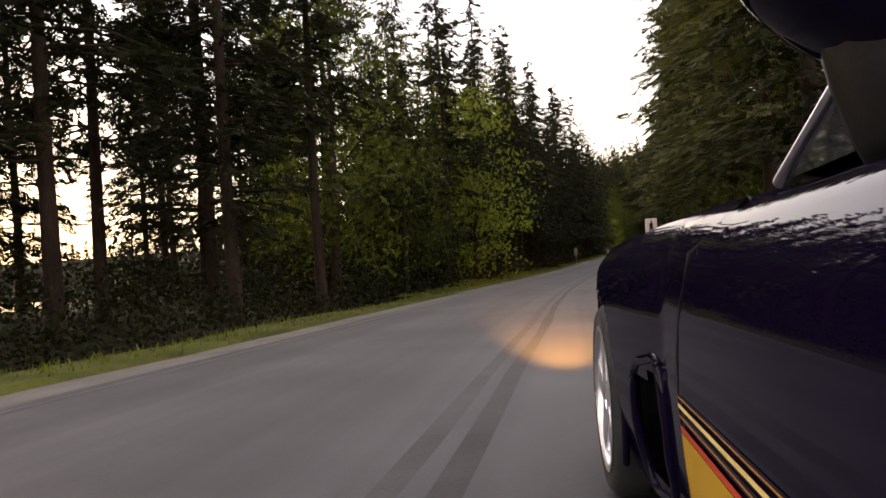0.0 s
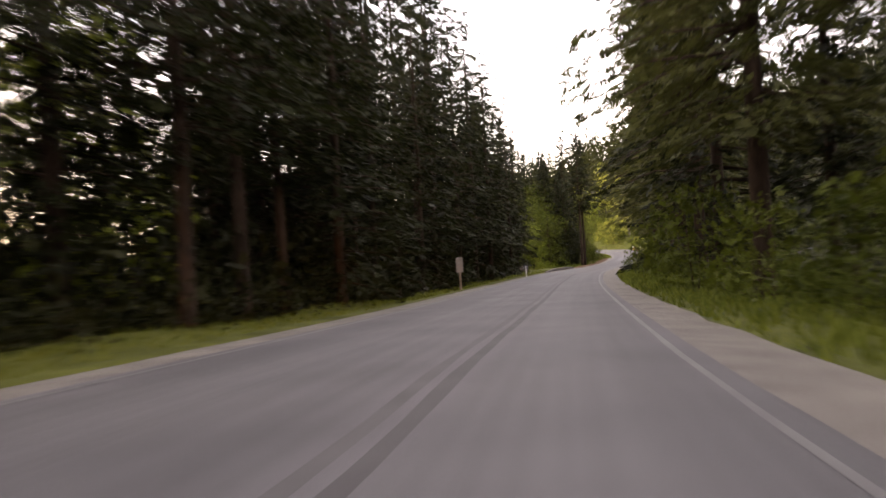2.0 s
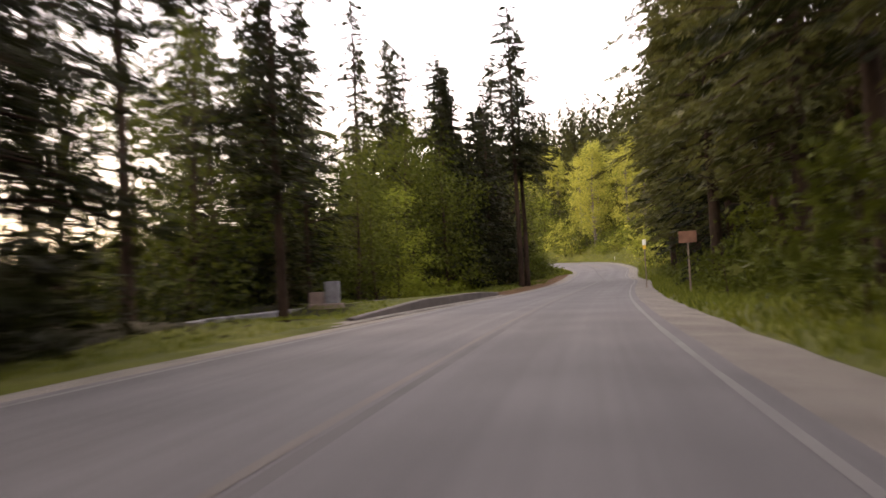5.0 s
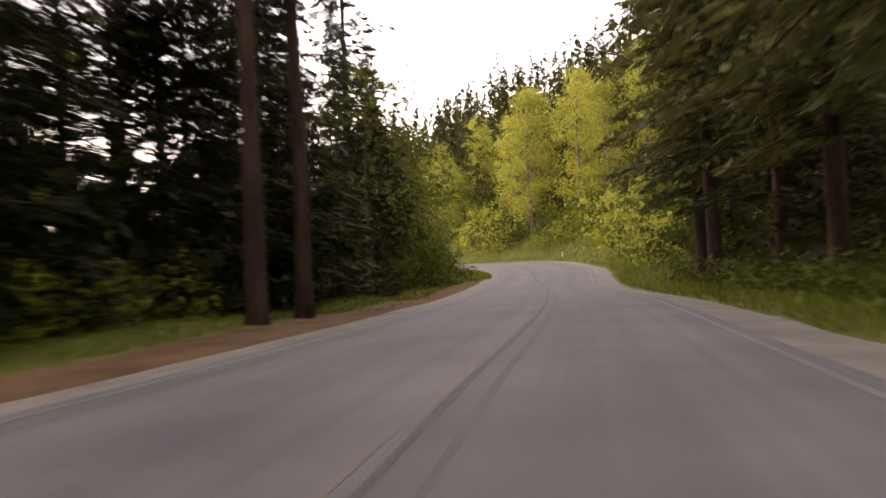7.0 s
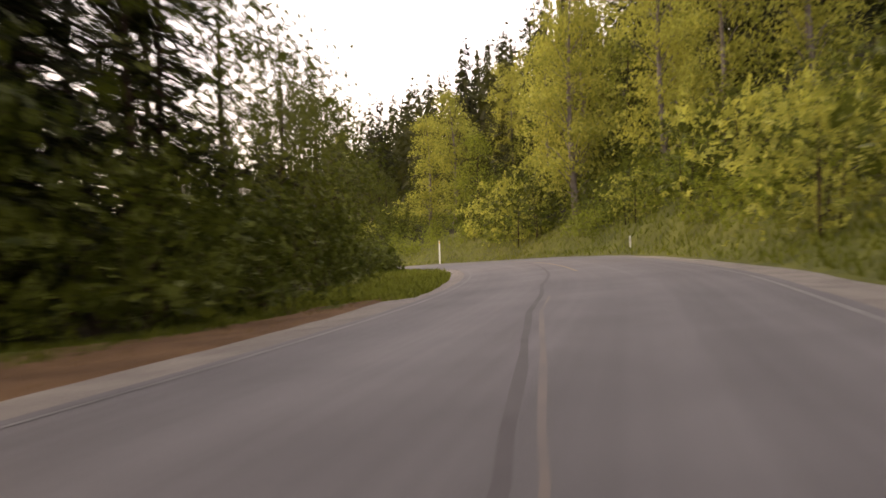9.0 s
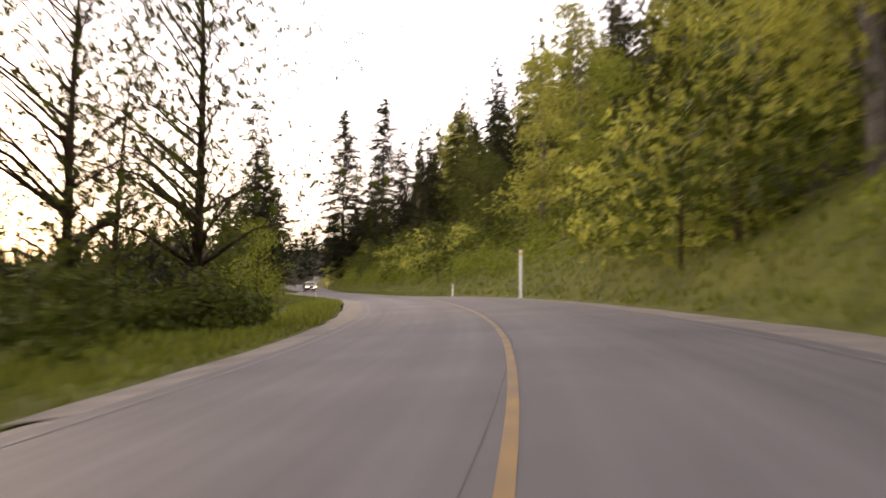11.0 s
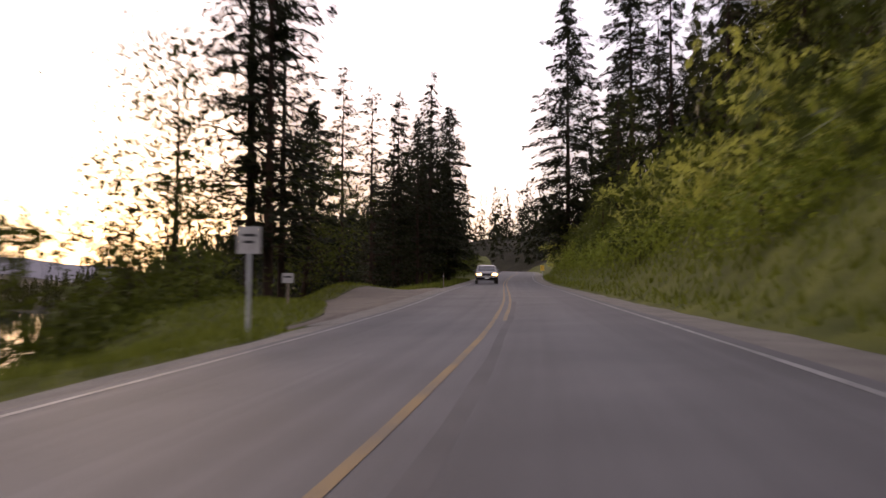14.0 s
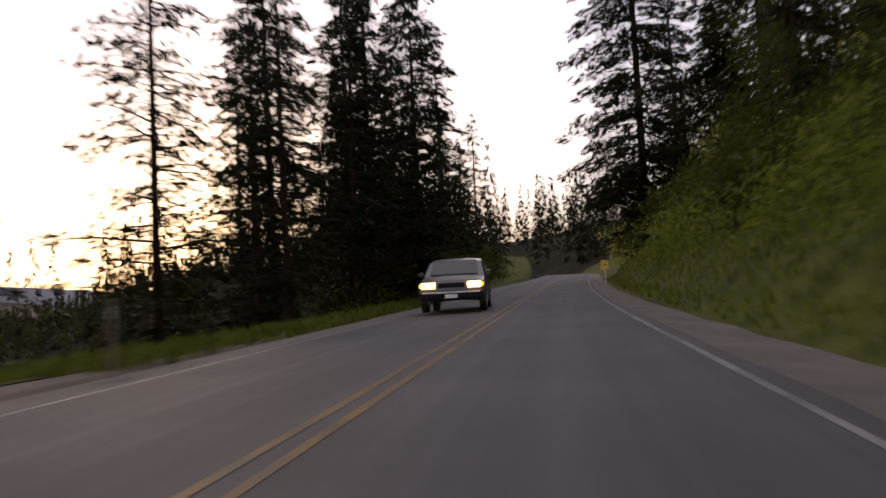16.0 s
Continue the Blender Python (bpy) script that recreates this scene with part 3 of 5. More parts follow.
def conifer(seed, tall, wide, bare, gap, mat, droop=0.35, leaf=0.34, per=9, ragged=0.35, lean=0.0):
    """Meshes of a conifer's trunk with limbs and of its crown of needle sprays."""
    rng = np.random.default_rng(seed)
    top = np.array([lean * tall, 0, tall])
    lots = [tube([(lean * tall * f, 0.05 * math.sin(f * 9 + seed), tall * f - 0.4 * (f == 0)) for f in (0, 0.03, 0.2, 0.45, 0.7, 0.9, 1.0)],
                 [tall * r for r in (0.0135, 0.0100, 0.0082, 0.0062, 0.0038, 0.0016, 0.0006)], 9)]
    cs, us, vs_ = [], [], []
    z = bare * tall
    while z < tall * 0.985:
        f = (z - bare * tall) / (tall * (1 - bare))
        reach = wide * (1 - f) ** 0.62 * (0.35 + 0.65 * min(1, f * 6 + 0.45)) + 0.15
        for k in range(rng.integers(4, 7)):
            a = rng.uniform(0, 2 * math.pi)
            ln = reach * rng.uniform(1 - 2 * ragged, 1.0)
            if ln < 0.25:
                continue
            way = np.array([math.cos(a), math.sin(a), 0.0])
            z0 = z + rng.uniform(-0.5, 0.5) * gap
            rise = rng.uniform(-0.1, 0.25) * (1 if f < 0.7 else 2.2)
            base = np.array([lean * z0, 0, z0])
            def on(s):
                return base + way * ln * s + np.array([0, 0, ln * (rise * s - droop * s * s)])
            if ln > 0.9:
                lots.append(tube([on(0), on(0.5), on(0.95)], [0.012 * ln + 0.01, 0.008 * ln + 0.006, 0.004], 3, cap=False))
            m = max(4, int(per * ln / wide * 1.6) + 3)
            s = rng.uniform(0.15, 1.02, m) ** 0.8
            side = np.array([-way[1], way[0], 0])
            c = base + way * ln * s[:, None] + np.array([0, 0, 1.0]) * (ln * (rise * s - droop * s * s))[:, None]
            spread = 0.19 * ln * (1.15 - s) + 0.10
            c = c + side * (rng.normal(0, 1, m) * spread)[:, None] + np.array([0, 0, 1.0]) * (rng.normal(-0.03, 1, m) * (0.06 + 0.055 * ln * (1.1 - s)))[:, None]
            d = way + side * rng.normal(0, 0.7, m)[:, None] + np.array([0, 0, -1.0]) * rng.uniform(0.0, 0.9, m)[:, None]
            d /= np.linalg.norm(d, axis=1, keepdims=True)
            e = np.cross(d, rng.normal(0, 1, (m, 3)) + np.array([0, 0, 1.5]))
            e /= np.linalg.norm(e, axis=1, keepdims=True) + 1e-6
            sz = leaf * rng.uniform(0.6, 1.3, m)[:, None]
            cs.append(c)
            us.append(d * sz)
            vs_.append(e * sz * 0.42)
        z += gap * rng.uniform(0.7, 1.3)
    v, f = quads_at(np.concatenate(cs), np.concatenate(us), np.concatenate(vs_))
    tv, tf = join(*lots)
    return mesh_of("trunk", tv, tf, BARK, smooth=True), mesh_of("crown", v, f, mat)


def broadleaf(seed, tall, wide, bare, mat, bark, leaf=0.17, clumps=70, per=55, slim=1.0, stems=1, twigs=2, limb=0.3):
    """Meshes of a broadleaved tree's trunk with limbs and of its crown of leaf clumps."""
    rng = np.random.default_rng(seed)
    lots, cs = [], []
    for st in range(stems):
        off = np.array([0.0, 0.0, 0.0]) if stems == 1 else np.array([rng.uniform(-0.25, 0.25) * wide, rng.uniform(-0.25, 0.25) * wide, 0])
        tip = off + np.array([rng.uniform(-0.12, 0.12) * wide, rng.uniform(-0.12, 0.12) * wide, tall * rng.uniform(0.9, 1.0)])
        mid = (off + tip) / 2 + np.array([rng.uniform(-0.06, 0.06) * tall, rng.uniform(-0.06, 0.06) * tall, 0])
        def stem(f):
            return (1 - f) ** 2 * off + 2 * f * (1 - f) * mid + f * f * tip
        r0 = 0.014 * tall / math.sqrt(stems)
        lots.append(tube([stem(f) - np.array([0, 0, 0.3 * (f == 0)]) for f in np.linspace(0, 1, 9)], [r0 * (1.35 if f == 0 else 1 - 0.93 * f) for f in np.linspace(0, 1, 9)], 7))
        for k in range(clumps // stems):
            f = rng.uniform(bare, 1.0)
            g = (f - bare) / (1 - bare)
            reach = wide * (math.sin(math.pi * min(0.98, 0.18 + 0.78 * g)) ** 0.7) * rng.uniform(0.25, 1.0) * slim
            a = rng.uniform(0, 2 * math.pi)
            p0 = stem(max(bare * 0.8, f - 0.12))
            p1 = stem(f) + np.array([math.cos(a) * reach, math.sin(a) * reach, rng.uniform(-0.1, 0.2) * reach])
            pm = (p0 + p1) / 2 + np.array([0, 0, 0.12 * reach])
            if k % twigs == 0:
                lots.append(tube([p0, pm, p1], [r0 * limb * (1.1 - f), r0 * 0.55 * limb * (1.1 - f), 0.006 + 0.01 * (limb > 0.4)], 4, cap=False))
            sz = wide * rng.uniform(0.14, 0.26)
            q = rng.normal(0, 1, (per, 3)) * np.array([sz, sz, sz * 0.62])
            cs.append(p1 + q)
    c = np.concatenate(cs)
    n = len(c)
    d = rng.normal(0, 1, (n, 3)) + np.array([0, 0, -0.5])
    d /= np.linalg.norm(d, axis=1, keepdims=True)
    e = np.cross(d, rng.normal(0, 1, (n, 3)))
    e /= np.linalg.norm(e, axis=1, keepdims=True) + 1e-6
    sz = leaf * rng.uniform(0.6, 1.3, n)[:, None]
    v, f = quads_at(c, d * sz, e * sz * 0.62)
    tv, tf = join(*lots)
    return mesh_of("trunk", tv, tf, bark, smooth=True), mesh_of("crown", v, f, mat)


def tree_thing(name, meshes, label, category, group):
    ob = new(name)
    ob.empty_display_size = 0.3
    tagged(ob, label, category, group)
    part("trunk" if category != "bush" else "stem", meshes[0], None, ob)
    part("crown", meshes[1], None, ob)
    ob.matrix_basis = pose(0, 0, -900)
    return ob


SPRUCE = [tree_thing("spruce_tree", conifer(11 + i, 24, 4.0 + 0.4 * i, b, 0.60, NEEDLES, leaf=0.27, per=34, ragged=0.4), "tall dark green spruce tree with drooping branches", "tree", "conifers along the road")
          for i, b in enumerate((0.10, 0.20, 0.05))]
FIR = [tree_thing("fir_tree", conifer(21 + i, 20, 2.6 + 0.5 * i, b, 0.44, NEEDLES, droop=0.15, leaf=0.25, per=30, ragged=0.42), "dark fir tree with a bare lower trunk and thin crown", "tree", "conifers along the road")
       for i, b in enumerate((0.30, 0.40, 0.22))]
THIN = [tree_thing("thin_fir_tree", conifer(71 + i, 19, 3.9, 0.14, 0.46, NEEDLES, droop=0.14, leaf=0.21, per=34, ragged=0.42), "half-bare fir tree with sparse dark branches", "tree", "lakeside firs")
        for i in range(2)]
CEDAR = [tree_thing("cedar_tree", conifer(31 + i, 20, 4.0 + 0.4 * i, 0.03, 0.45, NEEDLES_WARM, droop=0.5, leaf=0.28, per=30), "full green cedar tree with hanging sprays down to the ground", "tree", "conifers along the road")
         for i in range(3)]
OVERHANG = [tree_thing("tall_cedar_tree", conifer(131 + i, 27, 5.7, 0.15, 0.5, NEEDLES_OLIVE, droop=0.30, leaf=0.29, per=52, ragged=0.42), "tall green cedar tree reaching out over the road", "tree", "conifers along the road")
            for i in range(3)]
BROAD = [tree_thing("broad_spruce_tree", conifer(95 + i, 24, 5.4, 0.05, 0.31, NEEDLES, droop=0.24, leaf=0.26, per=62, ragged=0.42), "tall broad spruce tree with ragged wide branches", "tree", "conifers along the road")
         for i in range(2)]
OLIVE = [tree_thing("olive_fir_tree", conifer(151 + i, 23, 3.9, 0.16, 0.46, NEEDLES_OLIVE, droop=0.22, leaf=0.26, per=40, ragged=0.42), "tall fir tree with olive-green needles, painted lighter as if lit", "tree", "conifers along the road")
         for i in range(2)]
SAPLING = [tree_thing("young_fir", conifer(81 + i, 5.0, 1.5, 0.02, 0.26, NEEDLES if i else NEEDLES_WARM, droop=0.2, leaf=0.20, per=9), "young dark fir with branches down to the ground", "tree", "young firs in the undergrowth")
           for i in range(2)]
LEANING = tree_thing("leaning_tree", broadleaf(177, 14, 5.2, 0.22, LEAVES, BARK, leaf=0.15, clumps=80, per=56, twigs=1, limb=0.5), "slender leaning tree with open branches above the lake", "tree", "broadleaved trees")
LIME = [tree_thing("lime_green_tree", broadleaf(141 + i, 13, 3.6, 0.06, LEAVES_SUNLIT_LIME, BARK, leaf=0.15, clumps=80, per=70), "broadleaved tree with a full crown, its green brightened as if sunlit", "tree", "broadleaved trees")
        for i in range(2)]
LEAFY = [tree_thing("broadleaf_tree", broadleaf(41 + i, 13, 3.6, 0.14, LEAVES, BARK, leaf=0.16, clumps=70, per=54), "green broadleaved tree with a loose rounded crown", "tree", "broadleaved trees")
         for i in range(2)]
SPARSE = tree_thing("sparse_tree", broadleaf(47, 9, 3.3, 0.20, LEAVES, BARK, leaf=0.13, clumps=46, per=42, twigs=1, limb=0.45), "slender tree with few leaves beside the lake", "tree", "broadleaved trees")
POPLAR = [tree_thing("yellow_green_tree", broadleaf(51 + i, 17, 3.0, 0.10, LEAVES_YELLOW, BIRCH_BARK, leaf=0.17, clumps=90, per=72), "tall tree in young yellow-green leaf with a pale trunk", "tree", "yellow-green trees on the bank")
          for i in range(3)]
BUSH = [tree_thing("bush", broadleaf(61 + i, 2.6, 1.6, 0.03, (LEAVES, LEAVES, LEAVES_YELLOW)[i], BARK, leaf=0.14, clumps=26, per=24, stems=3), "low leafy roadside bush", "bush", "bushes along the road")
        for i in range(3)]


def plant(proto, x, y, size=1.0, turn=0.0, label=""):
    ob = copy_thing(proto, pose(x, y, ground_z(x, y) - 0.05, 0, 0, turn))
    ob.scale = (size, size, size)
    if label:
        ob["label"] = label
    return ob


rng = random.Random(5)
taken = []


def free(x, y, r):
    if any((x - a) ** 2 + (y - b) ** 2 < (r + c) ** 2 for a, b, c in taken):
        return False
    taken.append((x, y, r))
    return True


def some(kinds, x, y, lo, hi, r=1.3):
    if not free(x, y, r):
        return
    plant(rng.choice(kinds), x, y, rng.uniform(lo, hi), rng.uniform(0, 360))


# single trees that stand out
for proto, x, y, size, turn in (
        (THIN[1], 39.0, 309.6, 0.95, 10), (BROAD[1], 38.2, 376.3, 1.45, 40), (SPRUCE[2], 39.4, 386.0, 0.95, 200),
        (LIME[0], 48.3, 277.7, 0.64, 0), (SPARSE, 45.2, 284.5, 0.85, 90), (THIN[1], 40.2, 305.3, 1.22, 140), (THIN[0], 41.5, 304.7, 1.05, 30), (LEAFY[1], 37.2, 303.9, 1.0, 75), (LEAFY[0], 39.2, 302.2, 0.6, 200), (THIN[0], 35.0, 322.8, 0.85, 200), 
        (FIR[1], 43.9, 167.2, 1.1, 10), (FIR[2], 27.4, 136.0, 0.85, 40), (LEAFY[1], 20.5, 146.5, 0.9, 40), (LEAFY[0], 30.6, 149.5, 0.64, 10), (LIME[1], 33.2, 153.5, 0.5, 100), (THIN[1], 24.6, 142.6, 0.75, 30), (BROAD[1], 26.6, 147.6, 0.62, 10), (BROAD[0], 22.6, 151.0, 0.78, 200),
        (FIR[0], 34.6, 165.5, 0.95, 15), (THIN[1], 38.2, 168.5, 0.95, 120),
        (BROAD[0], 30.1, 327.6, 0.74, 0), (THIN[1], 30.6, 336.0, 1.0, 40), (THIN[1], 30.0, 341.6, 0.9, 90), (THIN[0], 30.0, 348.4, 1.0, 150), (BROAD[0], 30.2, 355.0, 0.8, 210), (THIN[1], 33.6, 338.5, 0.8, 100), (FIR[2], 30.2, 350.0, 1.10, 50), (FIR[0], 30.0, 342.6, 0.98, 120), (THIN[0], 31.5, 346.4, 0.9, 230),
        (POPLAR[0], 72.2, 234.6, 1.05, 0), (POPLAR[1], 74.6, 238.8, 1.0, 70), (POPLAR[2], 75.0, 227.2, 0.95, 140), (POPLAR[0], 74.6, 220.4, 0.8, 210),
        (POPLAR[1], 62.6, 330.0, 1.0, 20), (POPLAR[2], 61.0, 336.0, 0.95, 100),
        (FIR[2], 50.2, 199.6, 1.35, 33), (FIR[1], 45.0, 169.5, 1.05, 90), (LEAFY[0], 38.0, 313.0, 0.75, 0),
        (OLIVE[0], 7.3, 84.0, 0.95, 40), (LIME[0], 0.5, 66.0, 1.15, 130), (LEAFY[0], -4.2, 30.5, 1.15, 40), (LIME[1], -4.9, 35.0, 1.05, 200), (OLIVE[0], 28.3, 168.0, 0.95, 0), (OLIVE[1], 24.8, 161.5, 0.9, 70), (OLIVE[1], 35.8, 178.6, 1.0, 20), (OLIVE[0], 33.2, 173.5, 0.85, 200),
        (LEAFY[0], 24.0, 139.2, 0.95, 10), (LEAFY[1], 20.8, 135.0, 1.05, 100), (BROAD[0], 47.2, 367.3, 1.3, 60),
        (BUSH[0], 45.8, 284.8, 0.9, 0), (BUSH[1], 45.0, 288.0, 1.2, 50), (BUSH[0], 44.2, 291.4, 1.4, 120),
        (LEAFY[0], 27.6, 148.5, 0.55, 30), (LEAFY[1], 31.8, 151.5, 0.5, 210)):
    if y > 205:
        x, y = x + 3.05, y - 0.27
    free(x, y, 1.2)
    plant(proto, x, y, size, turn)

# trees on the inside of the bend and at the head of the bay
for proto, u, l, size, turn in ((SPARSE, 9.35, 9.2, 1.5, 0), (BROAD[1], 9.65, 10.2, 0.55, 50), (LEAFY[0], 9.95, 9.4, 0.95, 140), (LEAFY[1], 10.2, 9.0, 0.85, 230), (LEAFY[0], 10.45, 9.2, 0.75, 300),
                                (LEAFY[1], 10.7, 8.6, 0.62, 20), (LEANING, 12.15, 7.5, 0.95, 350), (LEANING, 11.98, 9.6, 0.95, 60), (SPARSE, 12.35, 10.8, 1.2, 10), (SPRUCE[0], 16.5, -10.6, 0.75, 0), (SPRUCE[2], 16.95, -11.6, 0.75, 80), (SPRUCE[1], 17.4, -9.8, 0.68, 160), (SPRUCE[2], 16.2, -12.5, 0.75, 300), (FIR[1], 1.35, 9.4, 0.95, 0), (FIR[2], 0.5, 11.0, 1.0, 30), (SPRUCE[1], 0.62, 9.6, 0.85, 60), (BROAD[0], 0.75, 15.0, 0.7, 10), (THIN[1], 0.98, 17.5, 0.9, 100), (FIR[0], 1.2, 15.2, 0.9, 200), (THIN[0], 1.42, 18.0, 0.95, 300), (SPRUCE[0], 4.15, 7.0, 0.92, 40), (SPRUCE[2], 4.5, 6.9, 0.88, 130), (FIR[2], 4.82, 7.0, 0.95, 220), (BROAD[0], 1.66, 15.5, 0.7, 50), (BROAD[1], 0.55, 13.4, 0.62, 150), (BROAD[0], 1.95, 17.5, 0.75, 250), (FIR[2], 0.85, 8.8, 0.95, 90), (THIN[0], 0.95, 10.2, 1.0, 120), (THIN[1], 0.42, 9.4, 0.9, 150), (BROAD[0], 8.12, 9.8, 0.66, 0), (FIR[1], 8.32, 12.2, 0.9, 50), (SPRUCE[0], 9.9, 12.8, 0.7, 30), (SPRUCE[2], 10.2, 11.5, 0.6, 90), (SPRUCE[1], 10.0, 9.6, 0.55, 20), (LEAFY[0], 16.7, -8.2, 0.45, 0), (LEAFY[1], 17.2, -7.8, 0.42, 50), (THIN[0], 9.5, 11.0, 0.85, 60), (CEDAR[1], 9.95, 11.5, 0.8, 10), (THIN[1], 11.9, 12.5, 0.7, 0),
                                (BUSH[0], 14.98, 9.4, 0.9, 30), (BUSH[1], 15.12, 9.0, 0.8, 80), (SAPLING[0], 15.02, 10.2, 0.8, 60)):
    x, y = place(u, l)
    free(x, y, 1.0)
    plant(proto, x, y, size, turn)
for i in range(14):
    x, y = place(9.4 + i * 0.115, 7.7 + 0.5 * math.sin(i * 2.1))
    free(x, y, 0.5)
    plant(BUSH[i % 2], x, y, 0.75 + 0.5 * ((i * 7) % 5) / 5, i * 67)
# the dark wall of conifers on the lake side
for i in range(420):
    u, l = rng.uniform(-0.3, 10.3), 6.2 + abs(rng.gauss(0, 1)) * 5.5
    if (5.5 < u < 7.3 and l < 10.0) or (7.3 < u and l < 8.2) or l > (16 if 1.6 < u < 5.5 else 20):
        continue
    if (5.4 < u < 7.6 or 8.3 < u < 9.3 or u < 1.5) and rng.random() < (0.52 if u < 1.5 else 0.55):
        continue
    x, y = place(u, l)
    if u < 2.2:
        kinds = FIR + THIN + FIR + SPRUCE[:1] + FIR
    elif u < 5.4:
        kinds = FIR + SPRUCE + SPRUCE
    elif u < 7.6:
        kinds = THIN + FIR + LEAFY + FIR[:1]
    else:
        kinds = (THIN + FIR + SPRUCE[:1] if u < 8.3 else THIN + [SPARSE] + FIR[2:])
    some(kinds, x, y, 0.6, 1.05, 1.25)
for i in range(200):
    u, l = rng.uniform(1.6, 5.5), rng.uniform(6.0, 13.5)
    x, y = place(u, l)
    some(FIR[2:] + LEAFY + LIME[:1] if u < 2.05 else SPRUCE[:1] + SPRUCE[2:] + FIR[2:] + SPRUCE[2:], x, y, 0.6, 1.0, 1.0)
# tall front row on the other side
for i in range(27):
    x, y = place(0.85 + 0.31 * i + rng.uniform(-0.08, 0.08), -6.9 - rng.uniform(0, 1.5))
    if free(x, y, 1.2):
        plant(OVERHANG[i % 3] if i % 4 else SPRUCE[i % 3], x, y, rng.uniform(0.9, 1.15), rng.uniform(0, 360))
# forest on the other side
for i in range(70):
    u, l = rng.uniform(0.4, 10.2), -8.3 - abs(rng.gauss(0, 1)) * 6
    if l < -22:
        continue
    x, y = place(u, l)
    some(CEDAR + CEDAR + SPRUCE + LEAFY[:1], x, y, 0.65, 1.05, 2.0)
# yellow-green trees and conifers on the hillside
for i in range(135):
    u, l = rng.uniform(10.2, 20.5), -9.0 - abs(rng.gauss(0, 1)) * 15
    if l < -46 or (u > 14.8 and l > -10.5):
        continue
    x, y = place(u, l)
    some((SPRUCE + CEDAR + LEAFY) if u > 14.8 else (POPLAR + LEAFY + LIME + POPLAR[:1]) if l > -20 else (SPRUCE + CEDAR + POPLAR[:1]), x, y, 0.55, 0.95, 2.2)
# trees between road and lake beyond the bay
for i in range(80):
    u, l = rng.uniform(15.4, 20.5), 7.6 + abs(rng.gauss(0, 1)) * 4
    if l > 15 or u < 17.3:
        continue
    x, y = place(u, l)
    some(THIN + THIN + FIR[2:] if u < 17.5 else THIN + SPRUCE + FIR[2:], x, y, 0.55, 0.95, 1.5)
# fuller trees behind the lawn
for proto, u, l, size, turn in ((BROAD[0], 7.62, 10.2, 0.72, 20), (THIN[0], 8.05, 11.4, 0.85, 130), (BROAD[0], 8.5, 9.8, 0.70, 250), (LEAFY[0], 7.1, 13.2, 0.9, 60), (LEAFY[1], 7.45, 11.6, 1.0, 220), (LEAFY[0], 7.75, 13.6, 1.1, 300), (LEAFY[1], 6.6, 14.6, 0.95, 170)):
    x, y = place(u, l)
    plant(proto, x, y, size, turn)
# undergrowth
for i in range(110):
    u, l = rng.uniform(-0.2, 10.4), rng.uniform(5.6, 13.0)
    if (u < 1.3 and l < 10.0) or (5.5 < u < 7.3 and l < 9.5) or (7.3 < u < 9.8 and l < 7.2):
        continue
    x, y = place(u, l)
    if free(x, y, 0.55):
        plant(rng.choice(SAPLING + SAPLING + BUSH[:2]), x, y, rng.uniform(0.5, 1.25), rng.uniform(0, 360))
for i in range(44):
    u, l = rng.uniform(7.4, 10.9), rng.uniform(8.0, 10.5)
    x, y = place(u, l)
    if free(x, y, 0.6):
        plant(rng.choice(SAPLING + SAPLING[:1] + BUSH[:1]) if u < 9.5 else rng.choice(BUSH[:2] + SAPLING[:1]), x, y, rng.uniform(0.8, 1.7), rng.uniform(0, 360))
for i in range(40):
    u, l = rng.uniform(1.0, 9.5), -rng.uniform(5.6, 9.0)
    x, y = place(u, l)
    if free(x, y, 0.6):
        plant(rng.choice(BUSH[:2]), x, y, rng.uniform(0.6, 1.4), rng.uniform(0, 360))
for i in range(120):
    u, l = rng.uniform(9.3, 20.0), -rng.uniform(5.6, 12.0)
    x, y = place(u, l)
    if free(x, y, 0.7):
        plant(rng.choice(BUSH), x, y, rng.uniform(0.8, 1.7), rng.uniform(0, 360))
for i in range(26):
    u, l = rng.uniform(17.6, 20.0), rng.uniform(6.2, 9.0)
    x, y = place(u, l)
    if free(x, y, 0.7):
        plant(rng.choice(BUSH[:2]), x, y, rng.uniform(0.6, 1.3), rng.uniform(0, 360))
for i in range(16):
    u, l = rng.uniform(11.0, 12.3), rng.uniform(6.5, 11.0)
    x, y = place(u, l)
    if free(x, y, 0.7):
        plant(rng.choice(BUSH[:2]), x, y, rng.uniform(0.4, 0.8), rng.uniform(0, 360))


def far_forest(name, spots, mat, label, m=22, leaf=0.10):
    """Many small far conifers in one mesh."""
    r2 = np.random.default_rng(9)
    cs, us, vs_ = [], [], []
    for x, y, z, h in spots:
        f = np.sort(r2.uniform(0.0, 1.0, m))
        a = r2.uniform(0, 2 * math.pi, m)
        rad = h * 0.18 * (1.02 - f) * r2.uniform(0.3, 1.0, m)
        cs.append(np.stack([x + np.cos(a) * rad, y + np.sin(a) * rad, z + h * f], -1))
        d = np.stack([np.cos(a), np.sin(a), -r2.uniform(0.2, 1.2, m)], -1)
        d /= np.linalg.norm(d, axis=1, keepdims=True)
        e = np.cross(d, r2.normal(0, 1, (m, 3)))
        e /= np.linalg.norm(e, axis=1, keepdims=True) + 1e-6
        sz = (h * leaf * (1.15 - 0.7 * f))[:, None]
        us.append(d * sz)
        vs_.append(e * sz * 0.6)
    v, f = quads_at(np.concatenate(cs), np.concatenate(us), np.concatenate(vs_))
    return tagged(new(name, mesh_of(name, v, f, mat)), label, "forest", kind="stuff")


